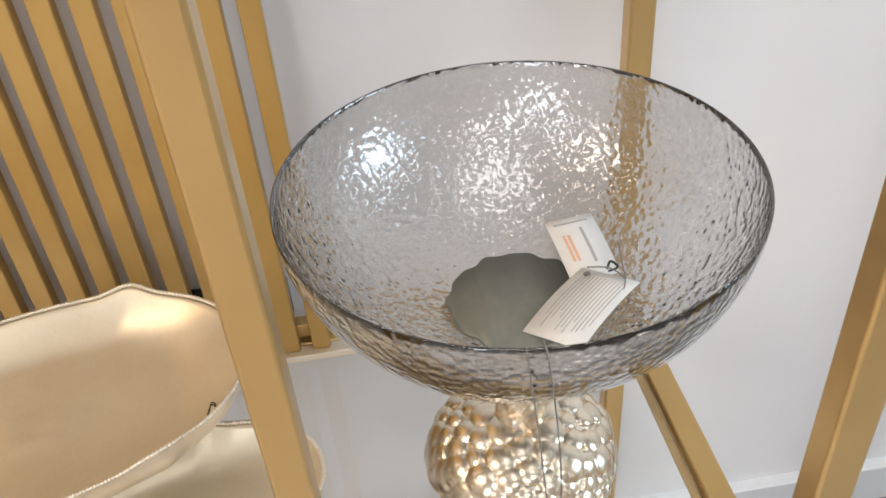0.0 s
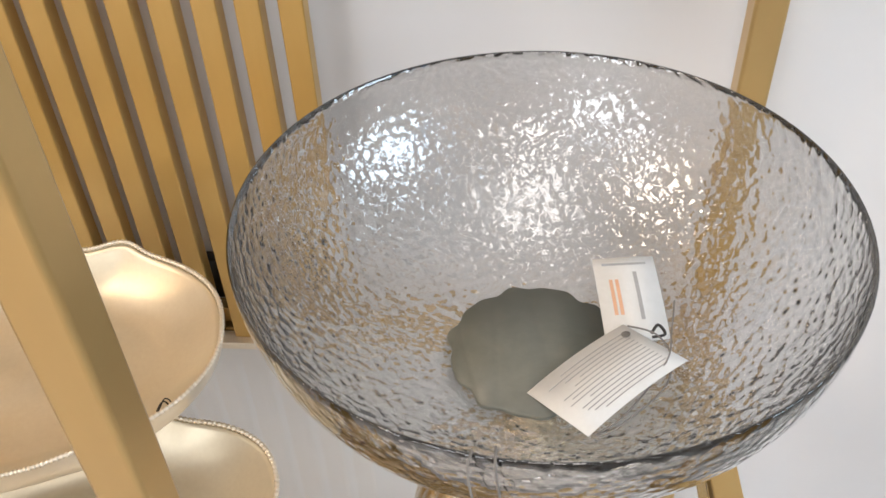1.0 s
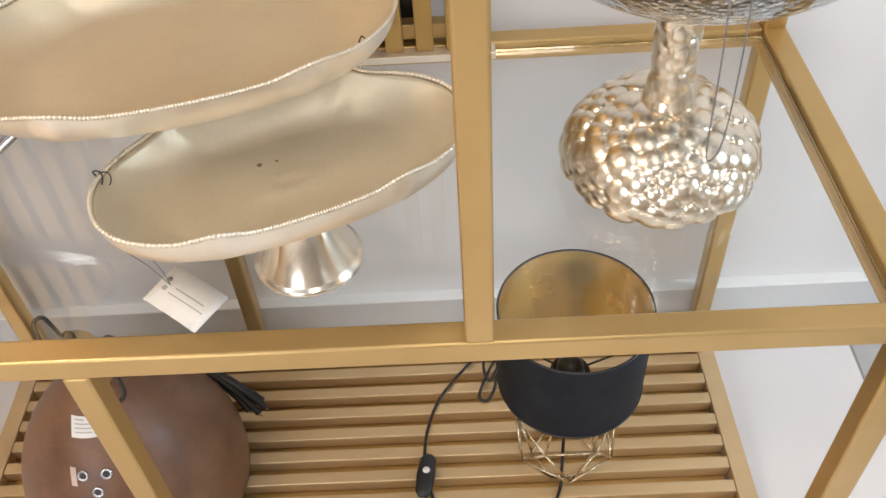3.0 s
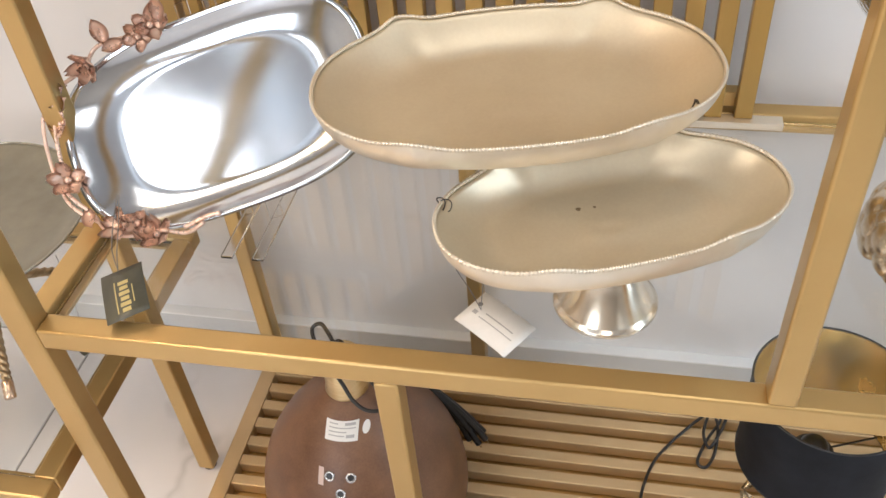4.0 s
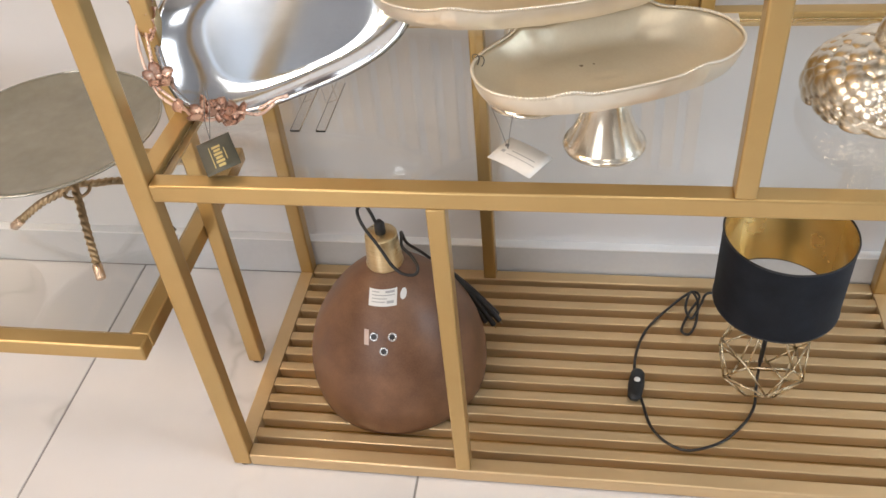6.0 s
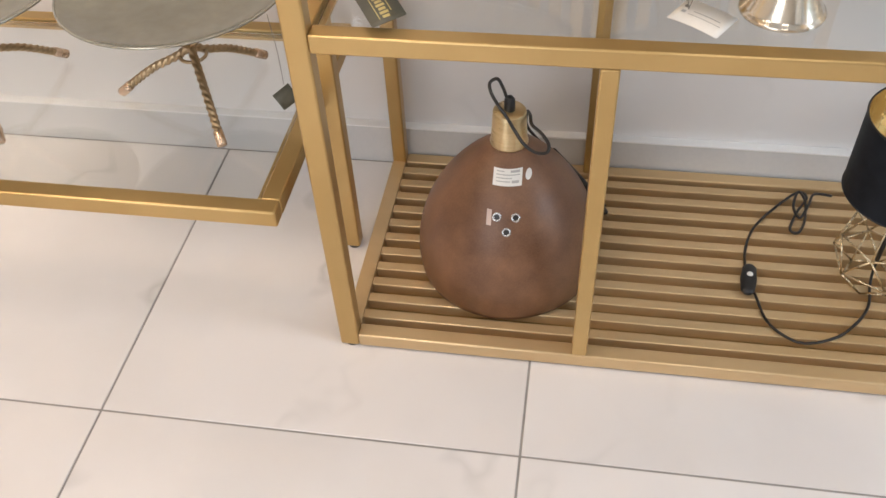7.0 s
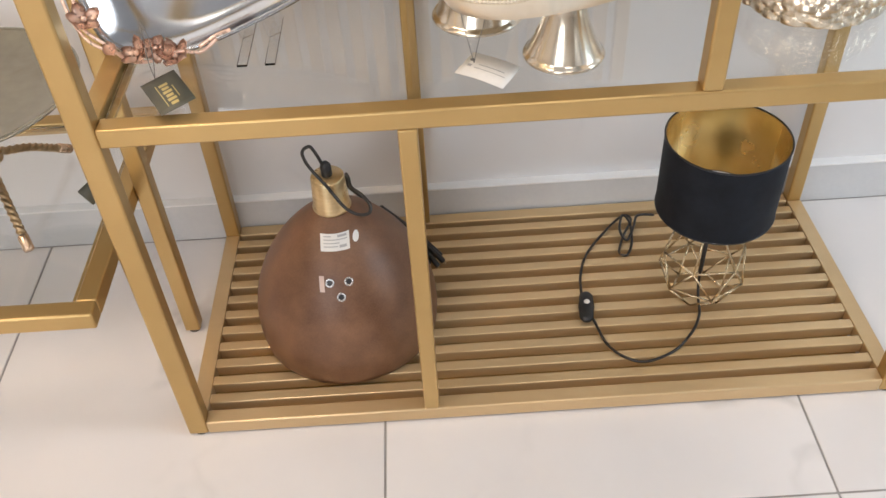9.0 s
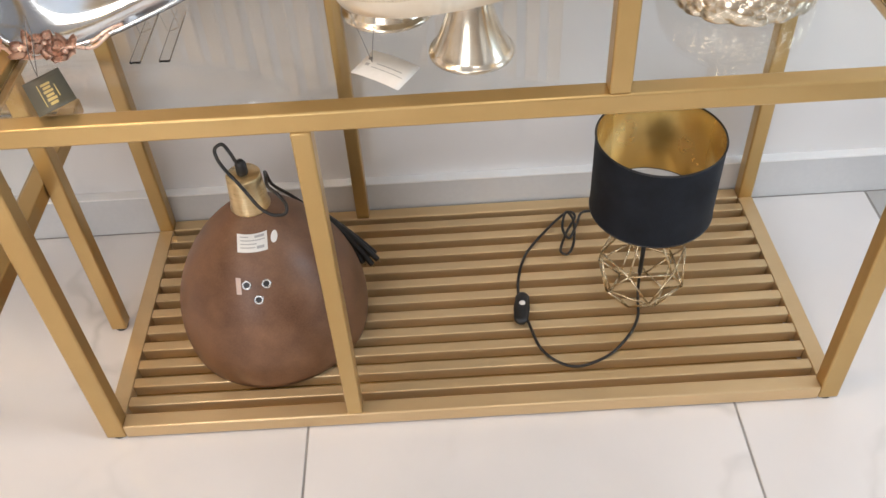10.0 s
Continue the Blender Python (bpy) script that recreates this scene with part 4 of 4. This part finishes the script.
# stickers and screw holes of the brown shade
def dome_point(dx, dz):
    """A place on the front of the dome: dx to the side, dz over its rim, with its normal."""
    s_ = (dz - 0.002) / (PH - 0.002)
    rad, rad2 = dome_radius(s_), dome_radius(s_ + 0.01)
    a = -math.pi / 2 + dx / rad
    slope = (rad - rad2) / (0.01 * (PH - 0.002))
    n = Vector((math.cos(a), math.sin(a), slope)).normalized()
    return Vector((rad * math.cos(a), rad * math.sin(a), dz)), n


def on_dome(dx, dz, off):
    p, n = dome_point(dx, dz)
    x = Vector((0, 0, 1)).cross(n).normalized()
    y = n.cross(x)
    p = p + n * off
    return Matrix(((x.x, y.x, n.x, p.x), (x.y, y.y, n.y, p.y), (x.z, y.z, n.z, p.z), (0, 0, 0, 1)))


def dome_patch(name, dx, dz, w, h, mat, off, label="", parent=None, round_=False):
    bm = bmesh.new()
    nx, ny = (10, 6)
    rows = []
    for j in range(ny + 1):
        row = []
        for i in range(nx + 1):
            fx, fy = i / nx * 2 - 1, j / ny * 2 - 1
            if round_:
                fx, fy = fx * math.sqrt(1 - fy * fy / 2), fy * math.sqrt(1 - fx * fx / 2)
            p, n = dome_point(dx + fx * w / 2, dz + fy * h / 2)
            row.append(bm.verts.new(p + n * off))
        rows.append(row)
    grid_faces(bm, rows, False)
    return part(name, bm, mat, parent or pend, label)


stick = dome_patch("sticker", 0.0035, 0.2090, 0.041, 0.0165, CARD, 0.0006, "white label sticker")
for i, (x0, x1) in enumerate(((-0.016, -0.005), (-0.016, 0.017), (-0.016, 0.006), (-0.016, 0.004))):
    dome_patch("print", 0.0035 + (x0 + x1) / 2, 0.2147 - i * 0.0032, x1 - x0, 0.0009, INK, 0.0009, parent=stick)
dome_patch("print", 0.0035 + 0.010, 0.2147, 0.013, 0.0022, INK, 0.0009, parent=stick)
dome_patch("print", 0.0035 + 0.011, 0.2050, 0.010, 0.0026, INK, 0.0009, parent=stick)
dome_patch("sticker", 0.0340, 0.2095, 0.0105, 0.010, CARD, 0.0006, "small white oval sticker", round_=True)
dome_patch("sticker", -0.0185, 0.1665, 0.007, 0.018, PALE, 0.0006, "torn pale sticker remnant")
for dx, dz in ((-0.0075, 0.1682), (0.0190, 0.1679), (0.0072, 0.1513)):
    ring = part("grommet", lathe(((0.0036, 0.0), (0.0040, 0.0012), (0.0060, 0.0014), (0.0066, 0.0004)), 24), STEEL, pend, "metal eyelet ring", m=on_dome(dx, dz, 0.0004))
    part("grommet_hole", lathe(((0.0037, 0.0004), (0.0008, 0.0002)), 20, caps=(False, True)), BLACK, ring, "dark hole", m=pose(0, 0, 0.0001))

# black socket strip behind the slats
socket = thing("socket_strip", "black socket strip on the wall behind the slats", "socket", (0.575, 0.4305, 0.548))
bar("body", (-0.055, 0.0, 0.0), (0.058, 0.0148, 0.052), BLACK, socket, 0.003)
part("indicator", lathe(((0.003, 0.0), (0.0028, 0.001), (0.001, 0.0012)), 12, caps=(True, True)), CARD, socket, m=pose(0.0, -0.0002, 0.03, 90, 0, 0))

# glass door panel with its steel patch fitting
door = thing("glass_door", "clear glass door leaf with a steel patch fitting", "glass door", (1.324, 0.0, 0.0))
gp = bar("pane", (0.0, -1.3, 0.006), (0.010, 0.40, 2.2), PANE, door, 0.001)
gp.visible_shadow = False
bar("patch_fitting", (-0.008, 0.12, 0.004), (-0.0005, 0.262, 0.058), STEEL, door, 0.002, "brushed steel patch fitting")
bar("patch_fitting", (0.0105, 0.12, 0.004), (0.018, 0.262, 0.058), STEEL, door, 0.002)
part("screw", lathe(((0.0062, 0.0), (0.006, 0.0016), (0.001, 0.002)), 16, caps=(True, True)), STEEL, door, m=pose(-0.0082, 0.235, 0.032, 0, -90, 0))

# small tag hanging from the enamel plate
plate_tag = tag("brand_tag", "small dark tag hanging below the enamel plate", (-0.072, 0.145, 0.345), (0.022, 0.018, 0.012), (-0.016, 0.004, 0.028), 0.027, 0.026, DARKCARD, 0.001)
plate_thread = thing("tag_thread", "thin thread from the plate to its small tag", "string", (-0.076, 0.155, 0.358))
part("thread", tube(spline([(0, 0, 0), (-0.006, 0.015, 0.04), (-0.016, 0.03, 0.088)], 6), 0.0005, 5), STRING, plate_thread)

# ---- floor tiles ----
EDGE_X = 1.220
tile_meshes = {}


def floor_tile(x0, x1, y0, y1, mat=MARBLE, name="floor_tile"):
    g = 0.0016
    w, d = x1 - x0 - 2 * g, y1 - y0 - 2 * g
    key = (round(w, 4), round(d, 4), mat.name)
    if key not in tile_meshes:
        bm = box((-w / 2, -d / 2, -0.009), (w / 2, d / 2, 0.0), 0.0008, 1)
        me = bpy.data.meshes.new(name)
        bm.to_mesh(me)
        bm.free()
        me.materials.append(mat)
        tile_meshes[key] = me
    ob = new(name, tile_meshes[key])
    ob.parent = floor
    ob.location = ((x0 + x1) / 2, (y0 + y1) / 2, 0)
    return ob


for i in range(-6, 2):
    for j in range(-6, 1):
        x0, y0 = 0.279 + 0.6 * i, -0.157 + 0.6 * j
        x1 = min(x0 + 0.6, EDGE_X)
        floor_tile(x0, x1, y0, min(y0 + 0.6, SKIRT_Y))
for j in range(-6, 1):
    y0 = -0.157 + 0.6 * j
    floor_tile(EDGE_X, EDGE_X + 0.13, y0, min(y0 + 0.6, SKIRT_Y), GREY_MARBLE, "threshold_slab")
    for i in range(3):
        x0 = EDGE_X + 0.13 + 0.6 * i
        floor_tile(x0, x0 + 0.6, y0, min(y0 + 0.6, SKIRT_Y), GREY_MARBLE, "threshold_slab")
